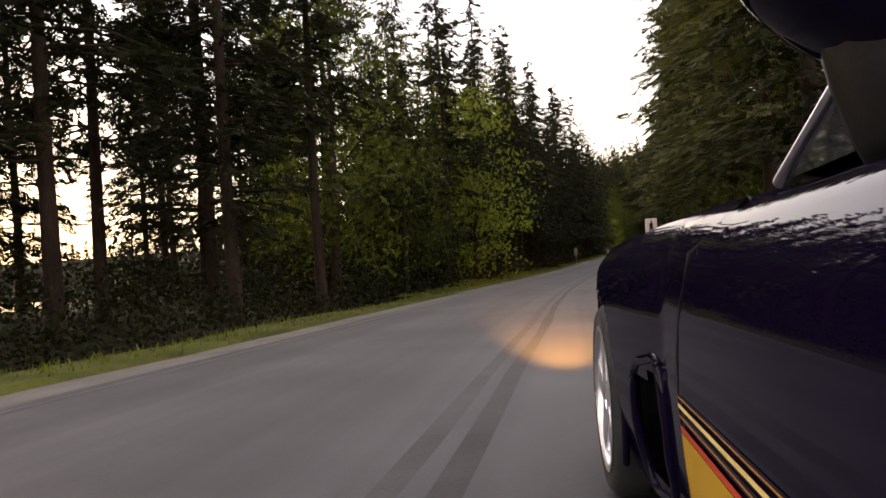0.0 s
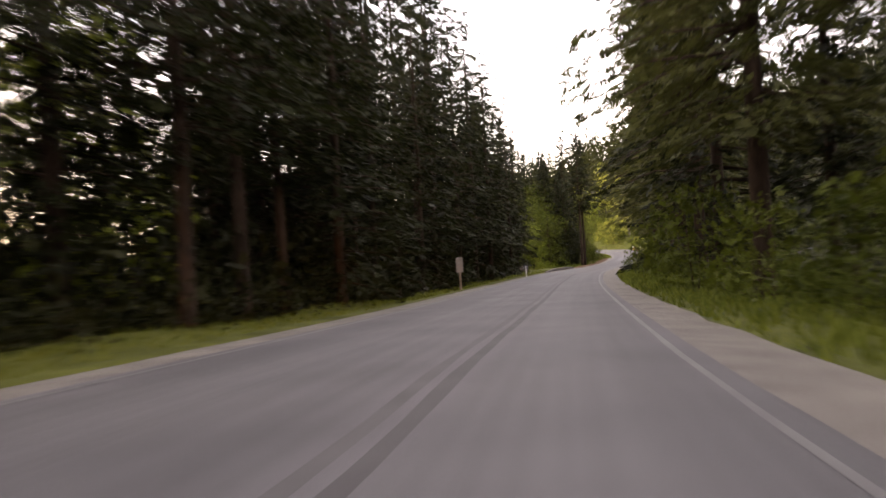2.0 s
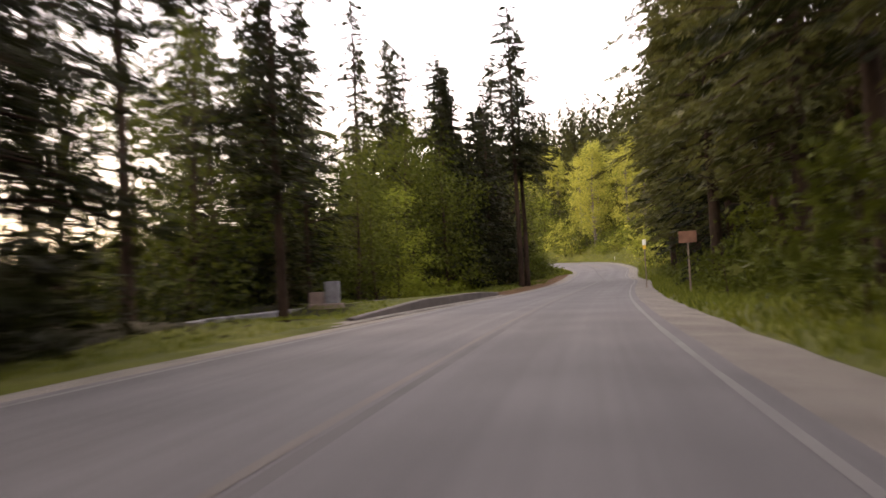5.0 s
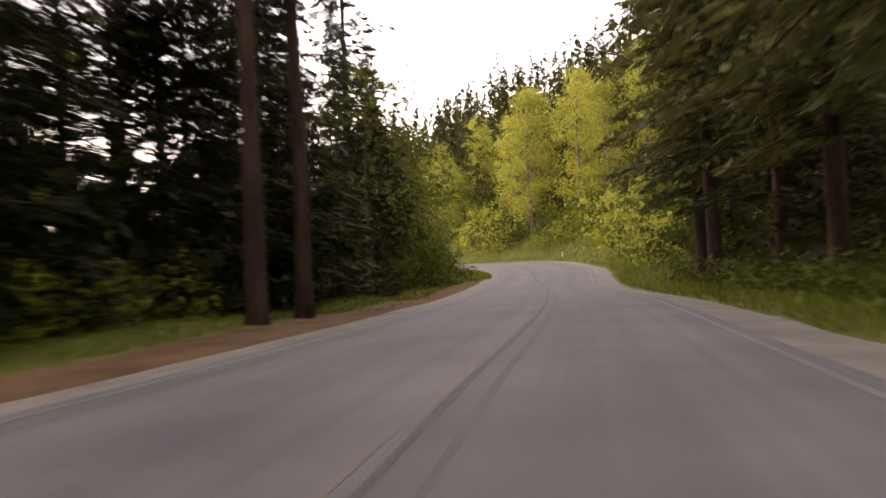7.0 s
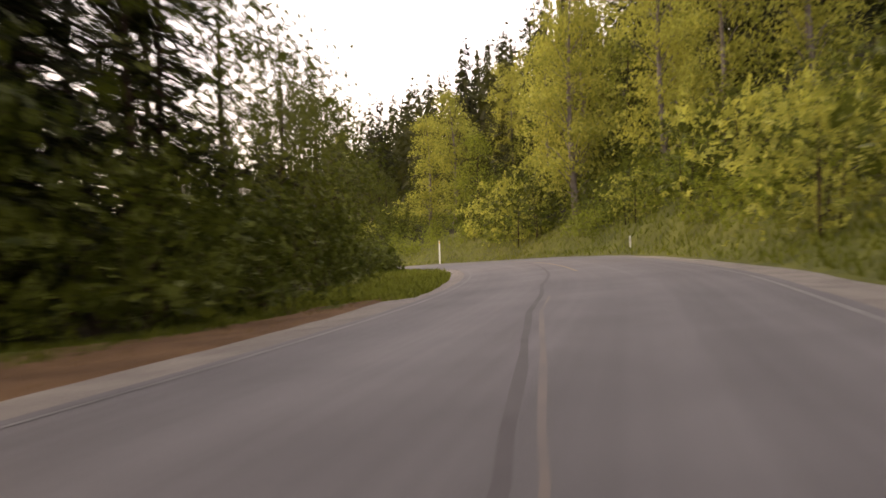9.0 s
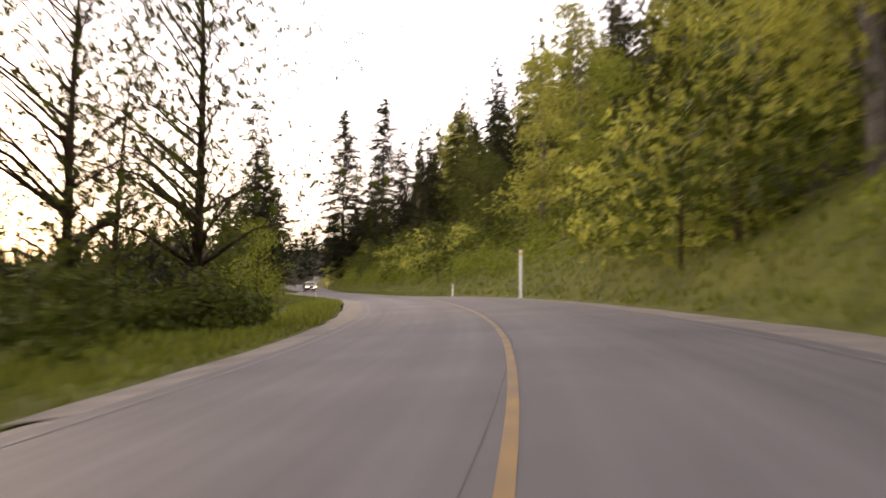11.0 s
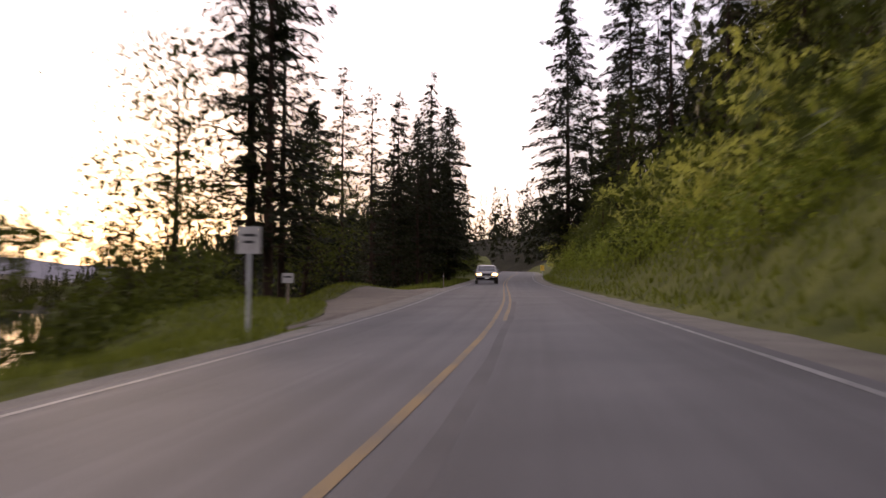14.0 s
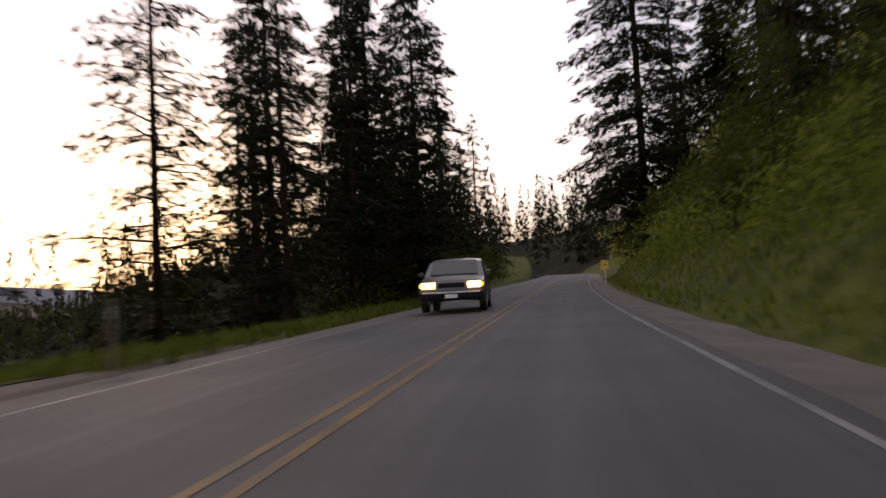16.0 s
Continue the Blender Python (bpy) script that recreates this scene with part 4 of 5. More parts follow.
fr = np.random.default_rng(3)
hx, hy = fr.uniform(40, 330, 3000), fr.uniform(120, 760, 3000)
hu, hl, _ = road_frame(hx, hy)
keep = (hl < -32) & (hl > -170)
hz = height(hx, hy)
far_forest("hillside_forest", [(a, b, c - 0.5, h) for a, b, c, h in zip(hx[keep], hy[keep], hz[keep], fr.uniform(12, 20, keep.sum()))], NEEDLES_WARM, "dense conifer forest on the steep hillside")
nx, ny = fr.uniform(55, 150, 1100), fr.uniform(235, 430, 1100)
nu, nl_, _ = road_frame(nx, ny)
keep = (nl_ < -15) & (nl_ > -50)
nz = height(nx, ny)
far_forest("hillside_forest", [(a, b, c - 0.5, h) for a, b, c, h in zip(nx[keep], ny[keep], nz[keep], fr.uniform(12, 20, keep.sum()))], NEEDLES_WARM, "conifers climbing the hillside above the bend", 80, 0.055)
bx, by = fr.uniform(-30, 190, 2600), fr.uniform(-60, 260, 2600)
bu, bl, _ = road_frame(bx, by)
keep = (bl < -19) & (bl > -110)
bz = height(bx, by)
far_forest("hillside_forest", [(a, b, c - 0.5, h) for a, b, c, h in zip(bx[keep], by[keep], bz[keep], fr.uniform(11, 18, keep.sum()))], NEEDLES, "dark conifers behind the roadside trees", 26, 0.09)
sx, sy = np.concatenate([fr.uniform(-420, -120, 3600), fr.uniform(-160, 40, 2300)]), np.concatenate([fr.uniform(-20, 800, 3600), fr.uniform(385, 540, 2300)])
su, sl_, _ = road_frame(sx, sy)
sz_ = height(sx, sy)
keep = (sl_ > 14) & (sl_ < 400) & (sz_ > LAKE_Z + 0.1) & ((sl_ > 60) | (sy > 380))
for near in (True, False):
    k2 = keep & ((np.arange(len(sx)) >= 3600) == near)
    far_forest("far_shore_forest", [(a, b, c - 0.5, h) for a, b, c, h in zip(sx[k2], sy[k2], sz_[k2], fr.uniform(0.6, 1.15, k2.sum()) * np.clip(5.0 + 0.25 * (sz_[k2] - LAKE_Z), 5.0, 8.5) if near else fr.uniform(8, 13, k2.sum()))], NEEDLES_WARM if near else NEEDLES,
               "wooded point at the head of the bay" if near else "dark wooded shore across the lake", 60 if near else 22, 0.10 if near else 0.10)
ix, iy = fr.uniform(-260, 0, 2600), fr.uniform(130, 340, 2600)
iu, il, _ = road_frame(ix, iy)
iz = height(ix, iy)
keep = (il > 95) & (il < 260) & (iu > 6.2) & (iu < 8.9) & (iz > POND_Z + 1.5)
far_forest("lakeside_forest", [(a, b, c - 0.5, h) for a, b, c, h in zip(ix[keep], iy[keep], iz[keep], fr.uniform(5, 9, keep.sum()))], NEEDLES, "dark conifers on the neck of land between the waters", 40, 0.08)
wa, wd = np.radians(fr.uniform(30, 80, 16000)), fr.uniform(420, 1100, 16000)
wx, wy = 50 - np.sin(wa) * wd, 290 + np.cos(wa) * wd
wu, wl, _ = road_frame(wx, wy)
wz = height(wx, wy)
keep = (wl > 430) & (wl < 540) & (wz > LAKE_Z + 0.15)
far_forest("far_shore_forest", [(a, b, c - 0.5, h) for a, b, c, h in zip(wx[keep], wy[keep], wz[keep], fr.uniform(5, 9, keep.sum()))], NEEDLES, "low dark wooded shore across the lake", 26, 0.13)
ex, ey = fr.uniform(-60, 120, 700), fr.uniform(395, 560, 700)
eu, el, _ = road_frame(ex, ey)
keep = (np.abs(el) > 8.5) & (height(ex, ey) > LAKE_Z + 0.4)
far_forest("forest_beyond_bend", [(a, b, c - 0.5, h) for a, b, c, h in zip(ex[keep], ey[keep], height(ex, ey)[keep], fr.uniform(10, 18, keep.sum()))], NEEDLES, "conifer forest beyond the far bend of the road", 70, 0.06)


def shrubs(name, n, a, b, lo, hi, tall, leaf, mat, label, seed, cover=1.3):
    """Rounded shrubs side by side over a strip along the road, each a shell of leaves."""
    r2 = np.random.default_rng(seed)
    m = int((b - a) * 20 * (hi - lo) * cover / (math.pi * (0.42 * tall) ** 2))
    us, ls = r2.uniform(a, b, m), r2.uniform(lo, hi, m)
    p, nn = axis_at(us)
    x, y = p[:, 0] + nn[:, 0] * ls, p[:, 1] + nn[:, 1] * ls
    size = tall * r2.uniform(0.35, 1.1, m)
    who = r2.choice(m, n, p=size**2 / np.sum(size**2))
    d = r2.normal(0, 1, (n, 3))
    d[:, 2] = np.abs(d[:, 2])
    d /= np.linalg.norm(d, axis=1, keepdims=True)
    lump = 1 + 0.22 * np.sin(d[:, 0] * 5 + who * 1.7) * np.sin(d[:, 1] * 6 + who * 0.9)
    c = np.stack([x, y, height(x, y)], -1)[who] + d * np.array([0.62, 0.62, 1.0]) * (size[who] * lump * r2.uniform(0.62, 1.04, n) ** 0.6)[:, None]
    t = d + r2.normal(0, 0.55, (n, 3))
    t = np.cross(t, r2.normal(0, 1, (n, 3)))
    t /= np.linalg.norm(t, axis=1, keepdims=True) + 1e-6
    e = np.cross(t, d + r2.normal(0, 0.4, (n, 3)))
    e /= np.linalg.norm(e, axis=1, keepdims=True) + 1e-6
    s_ = leaf * r2.uniform(0.6, 1.3, n)[:, None]
    v, f = quads_at(c, t * s_, e * s_ * 0.6)
    return tagged(new(name, mesh_of(name, v, f, mat)), label, "undergrowth", kind="stuff")


def thicket(name, n, a, b, lo, hi, tall, leaf, mat, label, seed):
    """A mass of leaves on twigs over a strip along the road."""
    r2 = np.random.default_rng(seed)
    us, ls = r2.uniform(a, b, n // 14), r2.uniform(lo, hi, n // 14)
    p, nn = axis_at(us)
    x, y = p[:, 0] + nn[:, 0] * ls, p[:, 1] + nn[:, 1] * ls
    z = height(x, y)
    up = tall * r2.uniform(0.05, 1.0, len(us)) ** 1.3
    c = np.repeat(np.stack([x, y, z + up], -1), 14, 0) + r2.normal(0, 1, (len(us) * 14, 3)) * np.array([0.55, 0.55, 0.3])
    k = len(c)
    d = r2.normal(0, 1, (k, 3))
    d /= np.linalg.norm(d, axis=1, keepdims=True)
    e = np.cross(d, r2.normal(0, 1, (k, 3)))
    e /= np.linalg.norm(e, axis=1, keepdims=True) + 1e-6
    s_ = leaf * r2.uniform(0.6, 1.3, k)[:, None]
    v, f = quads_at(c, d * s_, e * s_ * 0.6)
    return tagged(new(name, mesh_of(name, v, f, mat)), label, "undergrowth", kind="stuff")


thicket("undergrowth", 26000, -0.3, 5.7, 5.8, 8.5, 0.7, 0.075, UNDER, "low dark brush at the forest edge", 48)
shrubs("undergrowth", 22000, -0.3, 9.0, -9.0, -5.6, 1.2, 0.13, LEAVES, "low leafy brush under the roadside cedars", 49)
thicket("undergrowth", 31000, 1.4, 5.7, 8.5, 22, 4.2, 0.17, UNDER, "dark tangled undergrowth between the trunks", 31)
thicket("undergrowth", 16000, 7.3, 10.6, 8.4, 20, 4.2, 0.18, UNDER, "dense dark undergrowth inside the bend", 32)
shrubs("undergrowth", 16000, 5.6, 7.4, 11.0, 22, 3.0, 0.17, LEAVES, "leafy shrubs behind the lawn", 33)
shrubs("undergrowth", 60000, 9.0, 19.5, -24, -7.0, 3.2, 0.17, LEAVES, "leafy shrubs covering the slope", 34)
thicket("undergrowth", 9000, 16.95, 17.5, 9.0, 13, 2.0, 0.10, UNDER, "dark lakeside scrub under the firs", 35)
thicket("undergrowth", 9000, 17.4, 20.0, 6.5, 12, 1.6, 0.15, LEAVES, "lakeside scrub", 36)
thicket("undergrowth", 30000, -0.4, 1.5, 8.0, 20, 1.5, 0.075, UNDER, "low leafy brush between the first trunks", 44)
shrubs("undergrowth", 14000, 14.9, 15.4, 9.6, 13.5, 1.5, 0.13, LEAVES, "dark bushes under the spruces beside the bay", 45)
shrubs("undergrowth", 90000, 10.3, 18.0, -15.0, -5.6, 1.9, 0.12, LEAVES_SUNLIT_LIME, "bright green shrubs on the foot of the slope", 42)
thicket("undergrowth", 7000, 6.2, 7.0, 12.5, 20, 2.6, 0.18, UNDER, "dark brush behind the lawn", 43)
shrubs("undergrowth", 22000, 11.1, 12.4, 5.6, 10, 1.5, 0.11, LEAVES, "leafy green shrubs on the bank above the lake", 37)
thicket("undergrowth", 5000, 14.1, 15.3, 7.8, 11, 0.4, 0.11, LEAVES, "leafy lakeside thicket at the head of the bay", 38)
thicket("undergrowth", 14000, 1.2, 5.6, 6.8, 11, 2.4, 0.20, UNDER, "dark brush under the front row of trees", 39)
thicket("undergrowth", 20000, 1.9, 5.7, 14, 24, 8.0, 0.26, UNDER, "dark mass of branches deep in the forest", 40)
shrubs("undergrowth", 6000, 7.0, 8.0, 8.4, 10.5, 1.7, 0.13, LEAVES_SUNLIT_LIME, "bright green bushes at the feet of the spruces", 46)
thicket("undergrowth", 7000, 6.3, 7.2, 14, 24, 4.0, 0.20, LEAVES, "tall leafy growth behind the lawn", 47)
thicket("undergrowth", 7000, 7.6, 8.6, 8.8, 16, 4.5, 0.24, UNDER, "dark brush inside the bend", 41)

# the patterns that the plants were copied from go
for proto in [SPARSE, LEANING] + OLIVE + OVERHANG + LIME + BROAD + SPRUCE + FIR + THIN + SAPLING + CEDAR + LEAFY + POPLAR + BUSH:
    for ob in (*proto.children_recursive, proto):
        bpy.data.objects.remove(ob)


# ---------------------------------------------------------------- posts and signs
def stood(ob, u, l, turn=0.0, z=None):
    """Stand a thing beside the road, turned to face oncoming traffic."""
    x, y = place(u, l)
    p, n = axis_at(np.array([float(u)]))
    yaw = math.degrees(math.atan2(n[0, 1], n[0, 0])) - 180
    gz = ground_z(x, y) if z is None else z
    if abs(l) < HALF + 1.0:
        gz = float(p[0, 2] + bank(float(u), l)) - 0.09
    ob.matrix_basis = pose(x, y, gz - 0.02, 0, 0, yaw + turn)
    return ob


def marker_post(tall=1.0, wide=0.10, thick=0.035, cap=None, label="white roadside marker post", mat=None):
    ob = tagged(new("marker_post"), label, "marker post", "marker posts along the road")
    part("post", box(wide, thick, tall, bevel=0.008), mat or WHITE_PAINT, ob)
    part("reflector", box(wide * 0.7, 0.006, 0.14, 0, -thick / 2 - 0.004, tall - 0.24, bevel=0.002), cap or GALVANISED, ob, "small reflector plate")
    return ob


def plate_sign(name, label, pw, ph, top, plate, post, mark=None, leg=0.06, back=False):
    """A flat sign plate on one post, with its mark as plain shapes."""
    ob = tagged(new(name), label, "road sign", "signs along the road")
    part("post", box(leg, leg, top - 0.03, bevel=0.006), post, ob)
    pl = part("plate", box(pw, 0.012, ph, 0, -leg / 2 - 0.008, top - ph, bevel=0.004), plate, ob)
    for k, (mw, mh, mx, mz) in enumerate(mark or []):
        part("mark", box(mw, 0.004, mh, mx, -leg / 2 - 0.0175, top - ph + mz, bevel=0.001), BLACK, pl)
    return ob


SIGN_PINK = surface("faded_white_sign", (0.55, 0.46, 0.40), (0.72, 0.62, 0.55), scale=4, fine=40, rough=0.5, bump=0.03)
# white sheet greyed in its colour, as plates against the light look
SIGN_BACKLIT = surface("backlit_white_sheet", (0.20, 0.19, 0.18), (0.32, 0.31, 0.29), scale=4, fine=40, rough=0.5, bump=0.03)
SIGN_GREY = surface("grey_sign_back", (0.11, 0.105, 0.10), (0.19, 0.18, 0.17), scale=4, fine=40, rough=0.5, metal=0.4, bump=0.03)
stood(plate_sign("warning_sign", "square pinkish-white warning sign with a dark symbol on a post", 0.46, 0.60, 2.62, SIGN_PINK, WOOD_POST,
                 [(0.13, 0.24, 0.0, 0.18), (0.05, 0.09, 0.02, 0.43), (0.05, 0.16, -0.05, 0.06), (0.05, 0.14, 0.06, 0.07)]), 1.36, -3.9, 4)
stood(plate_sign("sign_from_behind", "narrow grey sign plate on a pale post at the forest edge", 0.36, 0.78, 1.75, SIGN_GREY, WOOD_POST, leg=0.09), 3.85, 4.35, 0)
stood(marker_post(0.9), 5.1, 3.85)
hazard = plate_sign("marker_sign", "narrow white plate over a yellow plate on a post", 0.19, 0.30, 2.62, WHITE_PAINT, WOOD_POST)
part("yellow_plate", box(0.17, 0.012, 0.20, 0, -0.038, 2.11, bevel=0.004), YELLOW_SIGN, hazard, "yellow lower plate")
stood(hazard, 7.02, -3.62)
stood(plate_sign("brown_sign", "small rusty brown board on a low post", 0.62, 0.42, 2.3, RUST, WOOD_POST), 6.33, -4.9)
stood(marker_post(0.6, 0.07, label="short dark-topped marker post"), 10.95, -4.6)
stood(marker_post(2.1, 0.14, cap=YELLOW_SIGN, label="white marker post with a yellow band below the slope"), 12.74, -3.85)
stood(marker_post(0.9), 13.75, -4.0)
stood(plate_sign("white_sign", "plain white rectangular sign on a galvanised post, greyed as if backlit", 0.46, 0.52, 2.05, SIGN_BACKLIT, GALVANISED, [(0.26, 0.05, 0, 0.33), (0.2, 0.05, 0, 0.2)]), 14.72, 4.55)
stood(plate_sign("small_white_sign", "small weathered white sign on a low wooden post, greyed as if backlit", 0.36, 0.30, 1.05, SIGN_BACKLIT, WOOD_POST, [(0.24, 0.05, 0, 0.16)]), 15.17, 6.5)
stood(marker_post(0.95, 0.05, label="thin dark-stained marker post in the grass", mat=WOOD_POST), 16.43, 3.75)
stood(plate_sign("yellow_sign", "small yellow diamond-like hazard sign beside the road", 0.45, 0.6, 1.5, YELLOW_SIGN, GALVANISED, [(0.22, 0.07, 0, 0.26)]), 18.6, -3.9)

# ---------------------------------------------------------------- low wall, kerb and monument by the lawn
def along(name, l, a, b, wide, z_lo, z_hi, mat, label, category, du=0.03, taper=0.0):
    """A wall following the road between two stations."""
    us = np.arange(a, b + 1e-6, du)
    p, n = axis_at(us)
    vs, fs = [], []
    for i in range(len(us)):
        rise = z_hi * (min(1, (us[i] - a) / taper) if taper else 1) * (min(1, 0.35 + (b - us[i]) / 0.4))
        ll = l(us[i]) if callable(l) else l
        wob = 0.012 * noise.noise((us[i] * 20, l(1.0) if callable(l) else l, 0))
        for off, zz in ((-wide / 2, z_lo), (-wide / 2 + 0.0, rise - 0.03), (-wide / 2 + 0.03, rise), (wide / 2 - 0.03, rise), (wide / 2, rise - 0.03), (wide / 2, z_lo)):
            vs.append((p[i, 0] + n[i, 0] * (ll + off), p[i, 1] + n[i, 1] * (ll + off), p[i, 2] + zz + wob))
        if i:
            q = (i - 1) * 6
            fs += [(q + k, q + k + 1, q + k + 7, q + k + 6) for k in range(5)]
    fs += [tuple(range(6))[::-1], tuple(range(len(vs) - 6, len(vs)))]
    ob = tagged(new(name), label, category)
    part("body", mesh_of(name, vs, fs, mat), None, ob)
    return ob


along("low_wall", lambda u: 4.40, 5.86, 6.98, 0.20, -0.25, 0.25, DARK_CONCRETE, "low dark weathered concrete retaining wall beside the road", "wall", taper=0.35)
along("kerb", lambda u: 9.3, 5.75, 6.95, 0.20, -0.5, 0.10, STONE, "pale concrete kerb at the back of the lawn", "kerb", taper=0.2)

mx, my = 28.9, 140.2
monument = tagged(new("monument"), "grey stone block on a pinkish stepped base standing on the lawn", "monument")
part("plinth", box(1.7, 1.0, 0.28, 0, 0, 0, bevel=0.03), PINK_STONE, monument, "pinkish stone base")
part("side_block", box(0.75, 0.7, 0.62, -0.45, 0, 0.28, bevel=0.04), PINK_STONE, monument, "low pinkish stone block")
part("stone", box(0.72, 0.5, 1.15, 0.36, 0, 0.28, bevel=0.06), STONE, monument, "upright grey stone")
monument.matrix_basis = pose(mx, my, ground_z(mx, my) - 0.14, 0, 0, -18) @ Matrix.Scale(0.72, 4)

# the hazy mountain beyond the lake, far enough off to stand still in the view
RIDGE = ([28, 36, 39, 41, 43, 46, 49, 53, 58, 66, 80], [-10, -8, 12, 38, 62, 62, 78, 92, 104, 90, 40])
mt_a, mt_d = np.linspace(28, 80, 105), np.linspace(0, 1, 13)
mt_v = []
for dep in mt_d:
    for deg in mt_a:
        an, dist = math.radians(deg), 2300 + 700 * (dep - 0.5)
        top = float(np.interp(deg, *RIDGE)) + 4.0 * noise.noise((deg * 0.9, dep * 4, 2.0)) + 1.6 * noise.noise((deg * 4.0, dep * 9, 5.0))
        mt_v.append((50 - math.sin(an) * dist, 290 + math.cos(an) * dist, -4 + max(top + 4, 0.0) * math.sin(math.pi * min(dep * 1.15, 1.0)) ** 0.8))
mt_k = np.arange(len(mt_d) * len(mt_a)).reshape(len(mt_d), len(mt_a))
mt_f = np.stack([mt_k[:-1, :-1], mt_k[1:, :-1], mt_k[1:, 1:], mt_k[:-1, 1:]], -1).reshape(-1, 4)
tagged(new("backdrop", mesh_of("backdrop", np.array(mt_v), mt_f, PAINTED_HAZE_HILL, smooth=True)), "wooded mountain beyond the lake with its mauve haze painted on", "mountain", kind="structure")

# white mooring posts and the boathouse across the bay
for x, y, tall in ((14.5, 324.5, 0.8), (-7.0, 335.5, 0.75)):
    mooring = tagged(new("mooring_post"), "short white mooring post standing in the lake", "post", "mooring posts in the lake")
    part("shaft", mesh_of("shaft", *tube([(0, 0, -0.8), (0.01, 0, tall * 0.5), (0.02, 0, tall)], [0.10, 0.10, 0.09], 10), WHITE_PAINT, smooth=True), None, mooring)
    part("cap", mesh_of("cap", *tube([(0.02, 0, tall), (0.02, 0, tall + 0.05)], [0.12, 0.10], 10), WHITE_PAINT, smooth=True), None, mooring)
    mooring.matrix_basis = pose(x, y, LAKE_Z, 0, 0, 0)

# drift logs in the bay
for k, (xa, ya, xb, yb, r, rise) in enumerate(((35.3, 279.5, 38.3, 289.5, 0.24, 0.0), (33.3, 283.5, 37.2, 293.0, 0.16, 0.0), (37.3, 275.5, 28.6, 292.0, 0.30, 0.75), (31.5, 297.0, 25.0, 301.0, 0.18, 0.0))):
    x, y, ln, turn = (xa + xb) / 2, (ya + yb) / 2, math.hypot(xb - xa, yb - ya), math.degrees(math.atan2(yb - ya, xb - xa))
    log = tagged(new("drift_log"), "dark drift log lying in the shallow lake", "log", "logs in the lake")
    pts = [(-ln / 2 + ln * f, 0.15 * math.sin(f * 5 + k), 0.05 * math.sin(f * 3 + k) + rise * f * f) for f in np.linspace(0, 1, 7)]
    part("stem", mesh_of("stem", *tube(pts, [r * (1.15 - 0.6 * (1 - f if rise else f)) for f in np.linspace(0, 1, 7)], 9), LOG, smooth=True), None, log)
    part("broken_branch", mesh_of("broken_branch", *tube([(ln * 0.1, 0, 0), (ln * 0.14, 0.3, 0.45), (ln * 0.17, 0.4, 0.9)], [r * 0.35, r * 0.25, r * 0.08], 6), LOG, smooth=True), None, log)
    log.matrix_basis = pose(x, y, LAKE_Z + 0.06, 0, 0, turn)


# ---------------------------------------------------------------- cars
def paint(name, a, flake=0.0, rough=0.35, coat=0.8, base=0.15):
    m, n, l, p = nodes_of(name)
    n1 = n.new("ShaderNodeTexNoise")
    n1.inputs["Scale"].default_value, n1.inputs["Detail"].default_value = 3.0, 5
    ramp = n.new("ShaderNodeValToRGB")
    ramp.color_ramp.elements[0].color = (*[c * 0.85 for c in a], 1)
    ramp.color_ramp.elements[1].color = (*[c * 1.15 for c in a], 1)
    l.new(n1.outputs["Fac"], ramp.inputs["Fac"])
    l.new(ramp.outputs["Color"], p.inputs["Base Color"])
    p.inputs["Roughness"].default_value, p.inputs["Metallic"].default_value = rough, flake
    p.inputs["Coat Weight"].default_value, p.inputs["Coat Roughness"].default_value = coat, 0.02
    p.inputs["Specular IOR Level"].default_value = base
    p.inputs["Coat IOR"].default_value = 1.4
    return m


PURPLE = paint("dark_purple_paint", (0.0035, 0.0018, 0.010), 0.0, 0.5, 0.5, 0.0)
# silver is darkened in its colour to read as a silhouette in low light
SILVER = paint("dimmed_silver_paint", (0.085, 0.08, 0.08), 0.4, 0.4, 0.4)
Y_STRIPE, R_STRIPE = paint("yellow_decal", (0.46, 0.27, 0.018), 0.0, 0.5, 0.15, 0.05), paint("red_decal", (0.50, 0.05, 0.02), 0.0, 0.5, 0.15, 0.05)
O_STRIPE, W_STRIPE = paint("orange_decal", (0.40, 0.15, 0.02), 0.0, 0.5, 0.15, 0.05), paint("pale_yellow_decal", (0.75, 0.52, 0.18), 0.0, 0.5, 0.15, 0.05)
RUBBER = surface("tyre_rubber", (0.010, 0.010, 0.010), (0.022, 0.022, 0.022), scale=6, fine=60, rough=0.8, bump=0.2, dist=0.004)
CHROME = surface("polished_alloy", (0.70, 0.70, 0.72), (0.80, 0.80, 0.82), scale=8, fine=60, rough=0.34, metal=1.0, bump=0.02)
GLASS, gn, gl_, gp = nodes_of("tinted_glass")
gp.inputs["Base Color"].default_value = (0.02, 0.022, 0.025, 1)
gp.inputs["Roughness"].default_value = 0.03
gp.inputs["Specular IOR Level"].default_value = 0.3
LAMP_ON, ln_, ll_, lp_ = nodes_of("lit_headlamp")
lp_.inputs["Emission Color"].default_value = (1.0, 0.55, 0.15, 1)
lp_.inputs["Emission Strength"].default_value = 15.0
AMBER_ON, an_, al_, ap_ = nodes_of("lit_amber_lamp")
ap_.inputs["Base Color"].default_value = (0.6, 0.2, 0.02, 1)
ap_.inputs["Emission Color"].default_value = (1.0, 0.42, 0.05, 1)
ap_.inputs["Emission Strength"].default_value = 6.0


